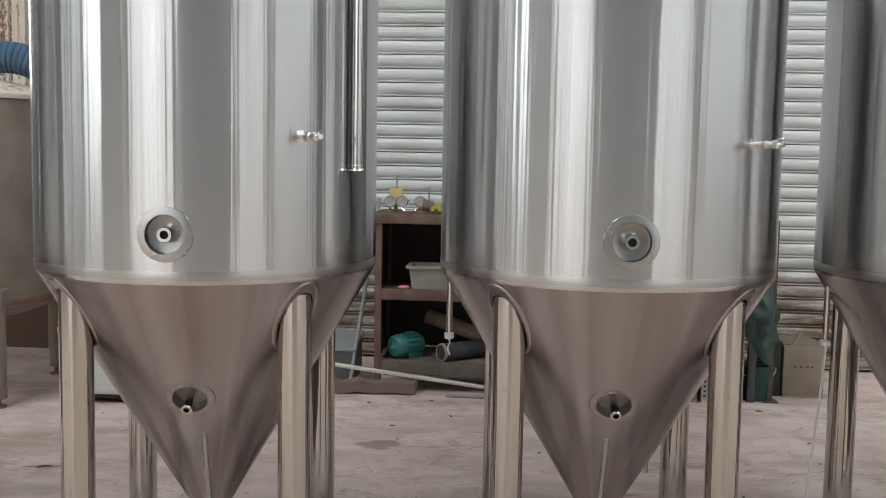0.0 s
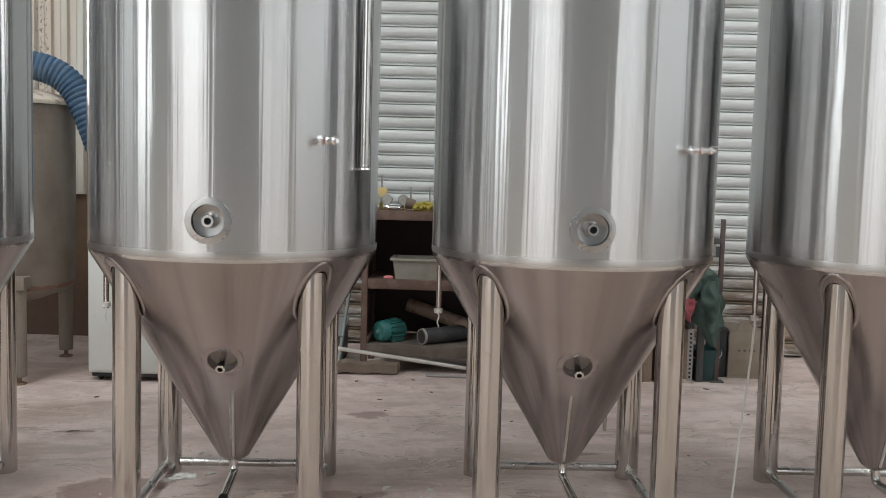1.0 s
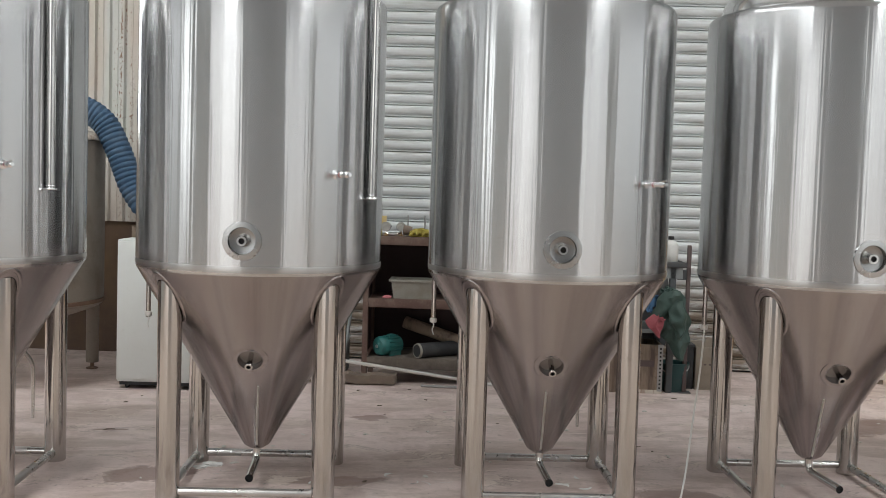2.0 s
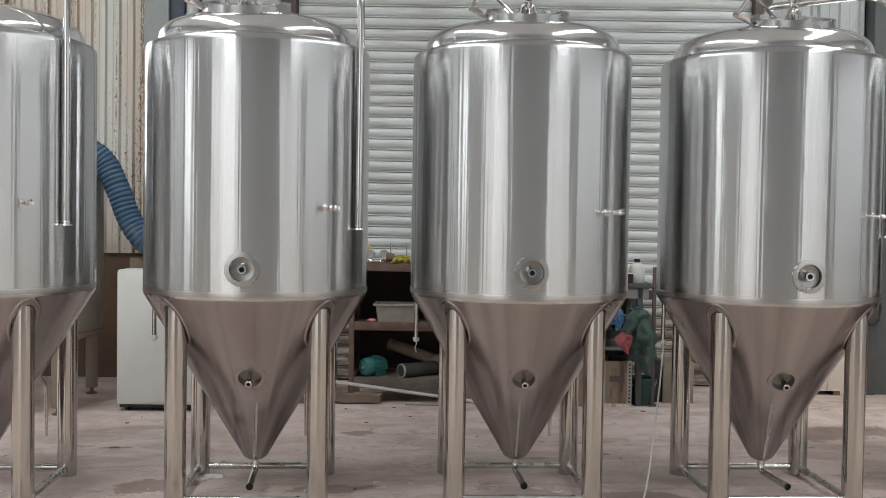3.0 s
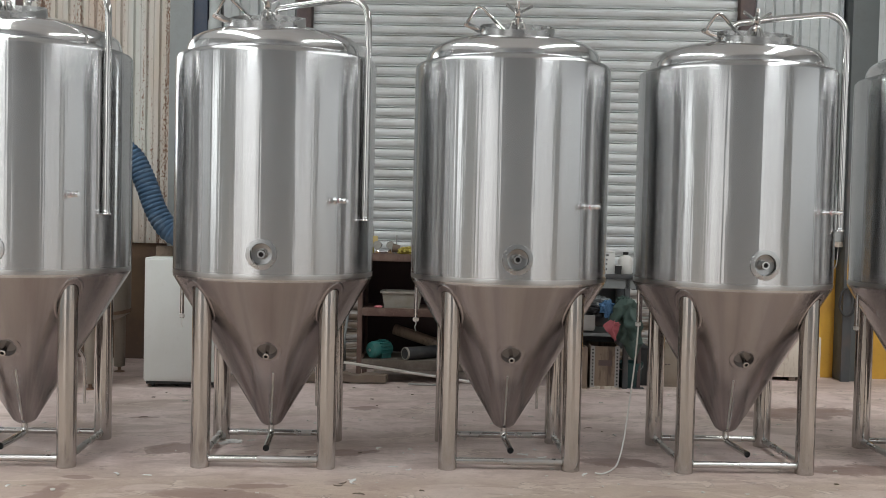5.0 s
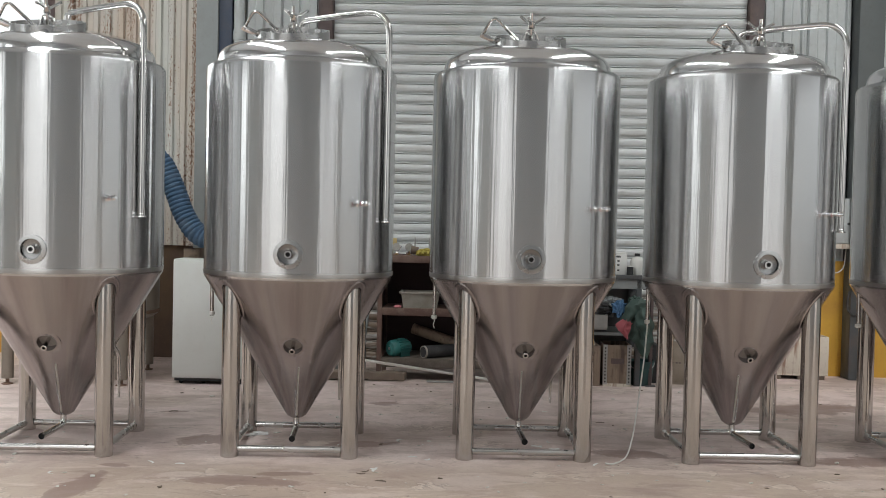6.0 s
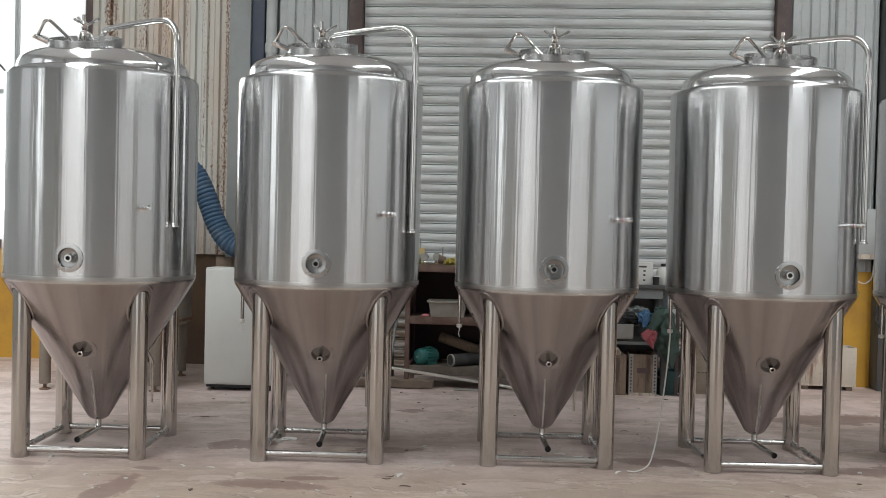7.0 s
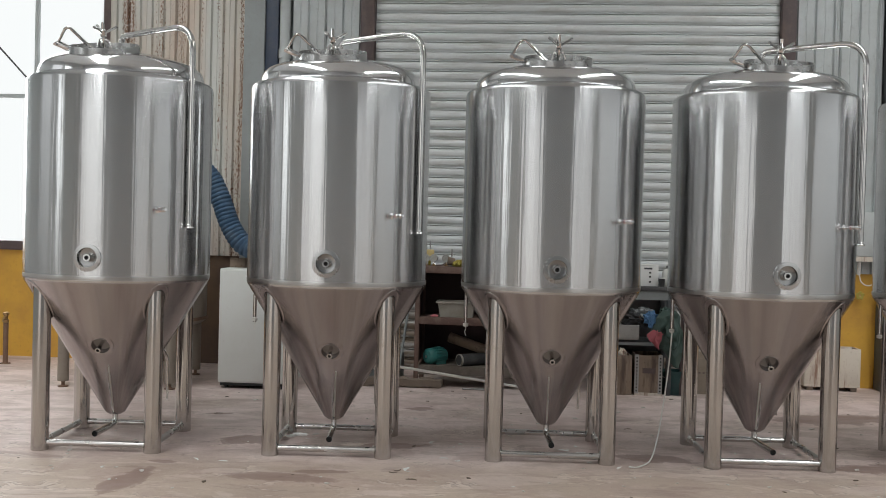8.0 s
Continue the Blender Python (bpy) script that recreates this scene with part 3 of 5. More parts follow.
def make_tank(m, pipe_az=None, manway_x=-0.025, port_x=0.0, outlet_x=0.010, drain_x=0.0, seam_x=0.0):
    """One tank; the azimuth of its cleaning pipe, and how far its fittings sit off the middle."""
    tank = thing("fermenter_tank", "", "fermenter tank", m, "row of fermenter tanks")
    tagged(tank, "brushed stainless steel conical fermenter tank " + ("without a cleaning pipe" if pipe_az is None else "with an arching cleaning pipe"))
    turn = math.degrees(math.atan2(port_x, R))
    PORT = pose(0, 0, 0, 0, 0, turn) @ along((0.0, -R + 0.001, 1.316), (0.0, -R - 1, 1.316))
    spin = pose(0, 0, 0, 0, 0, math.degrees(math.atan2(outlet_x, RP)))
    base_p = Vector((0, -RP, cone_z(RP)))
    CPORT = spin @ along(base_p, base_p + NRM)
    zs = [ZC + 0.03 + 0.02 * k for k in range(15)] + [1.6, 1.9, 2.2]
    wall_prof = ([(R - 0.005, ZC - 0.008), (R - 0.002, ZC - 0.001), (R - 0.0005, ZC + 0.010)] + [(R, z) for z in zs] +
                 [(R, TOP - 0.03), (R - 0.004, TOP - 0.012), (R - 0.014, TOP), (R - 0.035, TOP + 0.008), (R - 0.07, TOP + 0.014)])
    shell = lathem(wall_prof + [(R - 0.09, TOP + 0.010), (R - 0.05, TOP - 0.05), (R - 0.05, ZC)], 160, close=True)
    bmesh.ops.recalc_face_normals(shell, faces=shell.faces)
    bore = lathem([(0.0, -0.032), (0.064, -0.032), (0.064, 0.05), (0.0, 0.05)], 48, PORT)
    part("jacket", cut(shell, [bore]), STEEL, tank, "brushed cylindrical jacket with vertical sheen")
    part("bottom_band", lathem([(R - 0.0022, ZC + 0.002), (R + 0.0004, ZC + 0.012), (R + 0.0008, ZC + 0.034), (R - 0.001, ZC + 0.042)], 128), BAND, tank, "matt band above the cone weld")
    rs = [RT + 0.02 * k for k in range(1, 28)]
    hull = lathem([(0.0, ZT - 0.022), (RT - 0.030, ZT - 0.022), (RT - 0.004, ZT - 0.005), (RT, ZT)] + [(r, cone_z(r)) for r in rs] + [(R - 0.005, ZC - 0.0085), (0.0, ZC - 0.0085)], 160)
    bmesh.ops.recalc_face_normals(hull, faces=hull.faces)
    bore = lathem([(0.0, -0.056), (0.060, -0.056), (0.062, 0.05), (0.0, 0.05)], 48, CPORT)
    pockets = [lathem([(0.0, 0.2), (0.0615, 0.2), (0.0615, 1.122), (0.0, 1.122)], 48, Matrix.Translation((sx * 0.383, sy * 0.383, 0))) for sx in (-1, 1) for sy in (-1, 1)]
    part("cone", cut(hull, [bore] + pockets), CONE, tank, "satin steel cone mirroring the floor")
    part("dome", lathem([(R - 0.07, TOP + 0.014), (0.567, TOP + 0.018), (0.565, TOP + 0.045), (0.560, TOP + 0.068), (0.548, TOP + 0.092), (0.526, TOP + 0.113), (0.492, TOP + 0.132),
                         (0.45, TOP + 0.147), (0.40, TOP + 0.160), (0.30, TOP + 0.184), (0.2, TOP + 0.202), (0.1, TOP + 0.214), (0.0, TOP + 0.218)], 96), MIRROR, tank, "mirror polished dished top")
    # manway, leaning to the front
    lean = Matrix.Translation((manway_x, -0.295, TOP + 0.166)) @ pose(0, 0, 0, 15.0, 0, 0)
    ring = part("manway", lathem([(0.231, -0.09), (0.231, 0.045), (0.229, 0.051), (0.223, 0.051), (0.221, 0.045), (0.221, -0.05)], 72), SATIN, tank, "round manway collar", lean)
    part("lid", lathem([(0.0, 0.004), (0.12, -0.002), (0.195, -0.014), (0.217, -0.026), (0.220, -0.05)], 64), MIRROR, ring, "dished lid inside the collar")
    tilt = pose(-0.232, 0, 0.018, 0, 24, 0)
    bracket = boxm(-0.105, 0.0, -0.034, -0.020, -0.014, 0.016, bevel=0.003)
    box(bracket, -0.105, 0.0, 0.020, 0.034, -0.014, 0.016, bevel=0.003)
    box(bracket, -0.030, 0.004, -0.020, 0.020, -0.010, 0.012, bevel=0.003)
    part("hinge", sweep(bracket, [(-0.094, -0.052, 0.0), (-0.094, 0.052, 0.0)], 0.010, 10), TUBE, ring, "pair of hinge plates with a pin", tilt)
    part("lid_arm", sweepm(smooth_path([(-0.318, 0, 0.056), (-0.245, 0, 0.182), (-0.07, 0, 0.012)], 0.05), 0.0105, 10), TUBE, ring, "bent lid arm of round bar")
    yoke = sweepm([(0.0, 0, 0.0), (0.0, 0, 0.205)], 0.011, 10)
    lathe(yoke, [(0.0, 0.105), (0.020, 0.105), (0.022, 0.112), (0.022, 0.150), (0.014, 0.158), (0.0, 0.158)], 12)
    part("clamp_screw", yoke, TUBE, ring)
    for a in (12, 132, 252):
        v = around(a, 1.0, 0)
        part("wing", sweepm([Vector((0, 0, 0.135)) + v * 0.015, Vector((0, 0, 0.178)) + v * 0.095], lambda t: 0.008 + 0.002 * t, 8), TUBE, ring)
    part("clamp_foot", sweepm(smooth_path([(-0.05, 0, 0.012), (-0.028, 0, 0.09), (0.028, 0, 0.09), (0.055, 0, 0.012)], 0.02, 4), 0.010, 8), TUBE, ring)
    # legs, each with a welded lip where it meets the cone
    h = 0.383
    for sx in (-1, 1):
        for sy in (-1, 1):
            leg = part("leg", lathem([(0.0, 0.0), (0.0555, 0.0), (0.0585, 0.003), (0.0585, 1.10)], 40), LEG, tank, "thick polished tubular leg", Matrix.Translation((sx * h, sy * h, 0)))
            pts = []
            for k in range(64):
                a = 2 * math.pi * k / 64
                x, y = 0.0735 * math.cos(a), 0.0735 * math.sin(a)
                pts.append((x, y, min(cone_z(math.hypot(sx * h + x, sy * h + y)), ZC - 0.010) + 0.018))
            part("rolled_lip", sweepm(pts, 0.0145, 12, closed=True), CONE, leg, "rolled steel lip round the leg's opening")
    for a, b in (((-h, -h), (h, -h)), ((-h, h), (h, h)), ((-h, -h), (-h, h)), ((h, -h), (h, h))):
        part("crossbar", sweepm([(*a, 0.050), (*b, 0.050)], 0.0215, 16), BAR, tank)
    # jacket port on the front
    port = part("port", lathem([(0.0635, -0.031), (0.0635, 0.004), (0.0650, 0.0065), (0.068, 0.0065), (0.090, 0.0035), (0.093, -0.006)], 64), SATIN, tank, "round recessed port plate", PORT)
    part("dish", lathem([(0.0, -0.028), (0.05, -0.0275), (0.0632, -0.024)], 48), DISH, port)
    part("ferrule", lathem([(0.0125, -0.028), (0.0125, 0.008), (0.0140, 0.012), (0.0235, 0.012), (0.0250, 0.008), (0.0205, 0.001), (0.0185, -0.004), (0.0185, -0.028)], 36), TUBE, port)
    part("bore", lathem([(0.0, -0.006), (0.0124, -0.006)], 24), DARK, port)
    # outlet port on the cone
    cport = part("cone_port", lathem([(0.0605, -0.055), (0.0605, -0.008), (0.0625, -0.002), (0.067, 0.0010), (0.080, 0.0012), (0.090, -0.004)], 56), CONE, tank, "recessed outlet port", CPORT)
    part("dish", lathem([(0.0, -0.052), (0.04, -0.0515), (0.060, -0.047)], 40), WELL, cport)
    local = along((0, 0, 0), CPORT.to_3x3().inverted() @ (NRM + Vector((0, -0.12, 0.0))))
    spout = part("spout", lathem([(0.0100, -0.05), (0.0100, 0.052), (0.0110, 0.056), (0.0190, 0.056), (0.0205, 0.052), (0.0165, 0.047), (0.0135, 0.043), (0.0135, -0.060)], 30), TUBE, cport, m=local)
    part("bore", lathem([(0.0, 0.036), (0.0099, 0.036)], 20), DARK, spout)
    # vertical weld down the front of the cone
    seam = bmesh.new()
    ends = [(r, cone_z(r)) for r in (0.282, RT + 0.004)]
    sweep(seam, [(seam_x * q, -math.sqrt(r * r - (seam_x * q) ** 2) + 0.001, z) for (r, z), q in zip(ends, (1.0, 0.25))], 0.006, 8)
    part("cone_weld", seam, WELD, tank, "pale ground weld seam")
    # drain
    end = Vector((drain_x, -0.305, 0.100))
    drain = part("drain_pipe", sweepm(smooth_path([(0.0, 0.0, ZT - 0.01), (0.0, -0.005, 0.118), end], 0.045), 0.0205, 18, caps=False), TUBE, tank, "bent drain pipe open at the end")
    part("bore", lathem([(0.0, -0.02), (0.0203, -0.02)], 16, along(end, end + Vector((drain_x, -0.30, -0.018)))), DARK, drain)
    # sample valve
    az = -49
    v0, v1 = around(az, R - 0.01, 1.64), around(az, R + 0.115, 1.64)
    valve = part("sample_valve", lathem([(0.008, 0.0), (0.022, 0.008), (0.022, 0.012), (0.0085, 0.014), (0.0085, 0.045), (0.014, 0.047), (0.014, 0.062), (0.010, 0.064), (0.010, 0.085),
                                         (0.015, 0.087), (0.015, 0.105), (0.009, 0.108), (0.009, 0.125), (0.0, 0.125)], 18, along(v0, v1)), MIRROR, tank, "small chrome sample tap")
    part("gasket", lathem([(0.0145, 0.051), (0.0150, 0.054), (0.0145, 0.057)], 16, along(v0, v1)), RED, valve, "red gasket ring")
    k0 = v0.lerp(v1, 0.75)
    part("tap_lever", sweepm([k0, k0 + Vector((0.004, -0.004, 0.018)), k0 + Vector((0.022, -0.02, 0.019))], 0.0045, 8), TUBE, valve)
    # jacket tubes underneath
    stub = part("jacket_tube", sweepm([(-0.595, 0.05, 1.14), (-0.595, 0.05, 0.862)], 0.0125, 14), TUBE, tank, "thin hanging jacket tube")
    part("end_wrap", lathem([(0.013, 0.0), (0.019, 0.003), (0.020, 0.022), (0.013, 0.026)], 16, Matrix.Translation((-0.595, 0.05, 0.866))), PLASTIC, stub, "white tape at the end")
    part("return_tube", sweepm(smooth_path([(0.24, 0.30, 0.62), (0.262, 0.37, 0.55), (0.262, 0.37, 0.24)], 0.05), lambda t: 0.013 if t < 0.99 else 0.009, 12), TUBE, tank)
    if pipe_az is not None:
        az = pipe_az
        path = [(-0.02, 0.03, TOP + 0.20), (-0.02, 0.03, TOP + 0.338), around(az, 0.30, TOP + 0.352), around(az, 0.663, TOP + 0.362), around(az, 0.663, 1.53)]
        pts = smooth_path(path[:3], 0.05, 5)[:-1] + smooth_path([path[2], path[3], path[4]], 0.31, 14)
        cip = part("cleaning_pipe", sweepm(pts, 0.0205, 18), TUBE, tank, "arching polished cleaning pipe")
        part("end_flange", lathem([(0.0, 0.0), (0.029, 0.0), (0.031, 0.003), (0.029, 0.008), (0.021, 0.012)], 24, Matrix.Translation(around(az, 0.663, 1.525))), MIRROR, cip)
        part("end_ring", lathem([(0.0205, 0.018), (0.0225, 0.021), (0.0205, 0.024)], 20, Matrix.Translation(around(az, 0.663, 1.525))), MIRROR, cip)
    return tank


make_tank(pose(-2.428, 3.42, 0, 0, 0, -0.8), -28.5, -0.026, 0.005, 0.010, -0.038, 0.040)
make_tank(pose(-0.870, 3.44, 0, 0, 0, -1.0), -27.5, -0.028, 0.0, 0.010, 0.007, 0.040)
make_tank(pose(0.65, 3.435, 0, 0, 0, -1.5), None, -0.010, -0.006, -0.003, 0.016, -0.012)
right = make_tank(pose(2.125, 3.39, 0, 0, 0, -1.2), -28.5, 0.002, 0.0, -0.020, 0.045, -0.050)
copy_thing(right, pose(3.60, 3.36, 0, 0, 0, -1.5))

# ---- things along the wall ----
# Old vessel on four legs
vessel = thing("old_vessel", "old beige painted steel vessel on four legs, scuffed and rust-stained", "vessel", pose(-3.15, 6.18, 0))
VR = 0.70
part("body", lathem([(0.0, 0.46), (0.25, 0.475), (0.5, 0.525), (0.64, 0.575), (VR - 0.01, 0.605), (VR, 0.63), (VR, 1.88), (VR - 0.004, 1.895)], 80), BEIGE, vessel)
part("bottom_band", lathem([(VR + 0.001, 0.62), (VR + 0.008, 0.622), (VR + 0.008, 0.648), (VR + 0.001, 0.652)], 80), RUSTPIPE, vessel, "rusty band round the bottom")
part("top", lathem([(VR + 0.012, 1.885), (VR + 0.014, 1.90), (VR + 0.008, 1.915), (0.6, 1.965), (0.4, 2.01), (0.2, 2.035), (0.0, 2.04)], 80), PALE, vessel, "pale shallow top")
for sx in (-1, 1):
    for sy in (-1, 1):
        leg = part("leg", lathem([(0.0, 0.055), (0.050, 0.055), (0.052, 0.06), (0.052, 0.72), (0.0, 0.72)], 28), BEIGE, vessel, "beige tubular leg", Matrix.Translation((sx * 0.50, sy * 0.49, 0)))
        part("foot", lathem([(0.0, 0.0), (0.048, 0.0), (0.050, 0.008), (0.022, 0.016), (0.016, 0.02), (0.016, 0.056)], 20), RUSTPIPE, leg, "screw foot on a round pad")
part("leg_bracket", boxm(0.44, 0.56, -0.56, -0.42, 0.64, 0.73, bevel=0.008), BEIGE, vessel)

# Blue hose arching from the vessel to the cabinet
hose_path = smooth_path([(-3.0, 6.05, 1.98), (-2.92, 6.05, 2.13), (-2.66, 6.08, 2.17), (-2.42, 6.1, 2.06), (-2.29, 6.08, 1.80), (-2.19, 6.05, 1.53), (-2.05, 6.02, 1.345), (-1.86, 6.0, 1.30)], 0.16, 8)
fine_path = []
for a, b in zip(hose_path, hose_path[1:]):
    steps = max(1, int((b - a).length / 0.006))
    fine_path += [a.lerp(b, i / steps) for i in range(steps)]
hose_len = len(fine_path) * 0.006
rings = round(hose_len / 0.034)
hose = solid("ventilation_hose", sweepm(fine_path, lambda t: 0.091 + 0.011 * abs(math.sin(math.pi * t * rings)), 24), HOSE,
             "blue ribbed fabric hose arching down from the old vessel", "hose")

# White cabinet on castors
cabinet = thing("white_cabinet", "white metal cabinet on small black castors", "cabinet", pose(-2.235, 5.82, 0, 0, 0, -3))
part("body", boxm(0.0, 0.68, 0.02, 0.60, 0.055, 1.14, bevel=0.008), WHITE, cabinet)
part("front_panel", boxm(0.004, 0.676, 0.0, 0.022, 0.075, 1.125, bevel=0.006), WHITE, cabinet, "plain white front panel")
part("plinth", boxm(0.02, 0.66, 0.03, 0.58, 0.03, 0.056), BLACK, cabinet)
for x in (0.07, 0.61):
    for y in (0.07, 0.53):
        part("castor", lathem([(0.0, -0.012), (0.026, -0.012), (0.030, -0.006), (0.030, 0.006), (0.026, 0.012), (0.0, 0.012)], 20, Matrix.Translation((x, y, 0.030)) @ pose(0, 0, 0, 0, 90, 0)), BLACK, cabinet)
part("hose_collar", lathem([(0.125, 1.14), (0.13, 1.145), (0.13, 1.17), (0.105, 1.175), (0.105, 1.25), (0.0, 1.25)], 28, Matrix.Translation((0.36, 0.2, 0))), BLACK, cabinet, "black collar for the hose")
carton = thing("cardboard_box", "flat brown cardboard box lying on the cabinet", "box", pose(-2.21, 6.15, 1.141, 0, 0, -6))
part("carton", boxm(0.0, 0.26, 0.0, 0.22, 0.0, 0.085, bevel=0.004), CRATE, carton)
part("flap", boxm(-0.004, 0.264, -0.004, 0.10, 0.086, 0.089), CRATE, carton)

# Standpipe with a tap before the ochre wall
post = thing("standpipe", "rusty standpipe with a small brass tap", "standpipe", pose(-4.80, 7.10, 0))
part("pipe", lathem([(0.055, 0.0), (0.055, 0.008), (0.03, 0.012), (0.027, 0.02), (0.027, 0.44), (0.0, 0.44)], 20), RUSTPIPE, post)
tap = part("tap", lathem([(0.02, 0.44), (0.032, 0.445), (0.032, 0.475), (0.022, 0.48), (0.022, 0.52), (0.034, 0.525), (0.034, 0.55), (0.015, 0.56), (0.0, 0.56)], 12), BRASS, post)
part("spout", sweepm(smooth_path([(0, 0, 0.50), (0.0, -0.06, 0.50), (0.0, -0.07, 0.46)], 0.02), 0.011, 10), BRASS, tap)

# Shelf rack
rack = thing("shelf_rack", "brown wooden shelf rack with a dark maroon back, cluttered", "shelf", on_wall(-0.29, 1.10))
RW, RD = 1.12, 0.56
for x in (0.0, RW - 0.045):
    for y in (0.0, RD - 0.045):
        part("post", boxm(x, x + 0.045, y, y + 0.045, 0.0, 1.132, bevel=0.004), BROWN, rack)
for z0, z1 in ((0.125, 0.215), (0.622, 0.695)):
    part("shelf", boxm(0.045, RW - 0.045, 0.004, RD - 0.02, z0, z1, bevel=0.004), SOOTY if z0 < 0.5 else BROWN, rack, "chipped shelf board")
part("top_board", boxm(-0.025, RW + 0.02, -0.02, RD, 1.132, 1.200, bevel=0.005), BROWN, rack, "worn brown top board")
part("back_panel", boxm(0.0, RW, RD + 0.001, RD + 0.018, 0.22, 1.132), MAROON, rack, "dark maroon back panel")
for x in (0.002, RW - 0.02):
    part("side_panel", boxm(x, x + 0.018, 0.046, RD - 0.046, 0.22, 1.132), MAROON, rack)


def on_rack(x, y, z, rz=0):
    return on_wall(-0.29, 1.10) @ pose(x, y, z, 0, 0, rz)


def gauge(m, label):
    g = thing("pressure_gauge", label, "pressure gauge", m, "pressure gauges on the rack")
    up = pose(0, 0, 0.075, 90, 0, 0)
    body = part("case", lathem([(0.0, -0.03), (0.036, -0.03), (0.040, -0.02), (0.040, 0.012), (0.036, 0.015), (0.034, 0.010)], 32, up), GALV, g)
    part("dial", lathem([(0.0, 0.009), (0.034, 0.009)], 28, up), TRAYPALE, g, "white dial")
    part("needle", boxm(-0.002, 0.002, -0.011, -0.0095, 0.062, 0.098), BLACK, body, m=pose(0, 0, 0, 0, 30, 0))
    part("stem", lathem([(0.0, 0.0), (0.020, 0.0), (0.020, 0.008), (0.009, 0.012), (0.009, 0.040)], 14), BRASS, g)
    return g


g0 = gauge(on_rack(0.085, 0.10, 1.200, 8), "chrome pressure gauge with a white dial on the rack top")
copy_thing(g0, on_rack(0.165, 0.10, 1.200, -6))
copy_thing(g0, on_rack(0.285, 0.12, 1.200, 4))
hoop = solid("gauge_pipe", sweepm(smooth_path([(0.165, 0.07, 1.23), (0.19, 0.06, 1.214), (0.25, 0.06, 1.214), (0.285, 0.09, 1.23)], 0.02), 0.007, 8), MIRROR,
             "thin chrome pipe lying between two gauges", "pipe", on_wall(-0.29, 1.10))
for x, y, z in ((0.115, 0.20, 0.25), (0.335, 0.22, 0.17), (0.475, 0.2, 0.17)):
    rod = thing("threaded_rod", "upright grey threaded rod on a small foot", "rod", on_rack(x, y, 1.200), "threaded rods on the rack")
    part("rod", lathem([(0.0, 0.0), (0.0065, 0.0), (0.0065, z), (0.0, z)], 10), GALV, rod)
    part("foot", lathem([(0.0, 0.0), (0.022, 0.0), (0.022, 0.01), (0.008, 0.014)], 12), GALV, rod)
block = thing("yellow_tag", "small pale yellow paper block on a rod", "tag", on_rack(0.115, 0.165, 1.200))
part("card", boxm(-0.045, 0.045, 0.0, 0.014, 0.075, 0.16, bevel=0.003), CREAM, block)
part("stand", boxm(-0.012, 0.012, 0.002, 0.012, 0.0, 0.076), YELLOW, block)


def lump(seed, sx, sy, sz, rough=0.3, sub=3, freq=2.0):
    """A crumpled rounded lump resting on z=0."""
    bm = bmesh.new()
    bmesh.ops.create_icosphere(bm, subdivisions=sub, radius=1.0)
    off = Vector((seed * 7.3, seed * 3.1, seed * 5.7))
    for v in bm.verts:
        d = 1.0 + rough * noise.noise(v.co * freq + off) + rough * 0.5 * noise.noise(v.co * freq * 2.7 + off)
        v.co = Vector((v.co.x * d * sx, v.co.y * d * sy, max(v.co.z * d * sz, -sz * 0.6)))
    low = min(v.co.z for v in bm.verts)
    for v in bm.verts:
        v.co.z -= low
    return bm


glove = thing("work_glove", "crumpled yellow cotton work glove on the rack", "glove", on_rack(0.44, 0.06, 1.200, 10))
part("palm", lump(3, 0.085, 0.05, 0.045, 0.5), YELLOW, glove)
for i, (x, a) in enumerate(((-0.05, -40), (-0.02, -15), (0.02, 8), (0.055, 35), (0.09, 60))):
    d = Vector((math.sin(radians(a)), -math.cos(radians(a)), 0))
    p = Vector((x * 0.8, -0.03, 0.03))
    part("finger", sweepm([p, p + d * 0.035 + Vector((0, 0, 0.008)), p + d * 0.06 + Vector((0, 0, -0.012))], lambda t: 0.014 - 0.004 * t, 8), YELLOW, glove)
part("cuff", sweepm([(-0.06, 0.02, 0.045), (-0.13, 0.03, 0.055)], lambda t: 0.035 + 0.008 * t, 12), WOOD, glove, "brown knitted cuff")

tray = thing("plastic_tray", "dusty grey plastic tray with a rim on the shelf", "tray", on_rack(0.225, 0.03, 0.695))
tb = bmesh.new()
b0 = [tb.verts.new(p) for p in ((0.02, 0.02, 0), (0.34, 0.02, 0), (0.34, 0.24, 0), (0.02, 0.24, 0))]
b1 = [tb.verts.new(p) for p in ((0.0, 0.0, 0.135), (0.36, 0.0, 0.135), (0.36, 0.26, 0.135), (0.0, 0.26, 0.135))]
b2 = [tb.verts.new(p) for p in ((-0.02, -0.02, 0.14), (0.38, -0.02, 0.14), (0.38, 0.28, 0.14), (-0.02, 0.28, 0.14))]
b3 = [tb.verts.new(p) for p in ((-0.02, -0.02, 0.155), (0.38, -0.02, 0.155), (0.38, 0.28, 0.155), (-0.02, 0.28, 0.155))]
b4 = [tb.verts.new(p) for p in ((0.012, 0.012, 0.155), (0.348, 0.012, 0.155), (0.348, 0.248, 0.155), (0.012, 0.248, 0.155))]
b5 = [tb.verts.new(p) for p in ((0.03, 0.03, 0.012), (0.33, 0.03, 0.012), (0.33, 0.23, 0.012), (0.03, 0.23, 0.012))]
for a, b in ((b0, b1), (b1, b2), (b2, b3), (b3, b4), (b4, b5)):
    for i in range(4):
        tb.faces.new((a[i], a[(i + 1) % 4], b[(i + 1) % 4], b[i]))
tb.faces.new(list(reversed(b0)))
tb.faces.new(b5)
part("tub", tb, TRAY, tray, smooth=False)
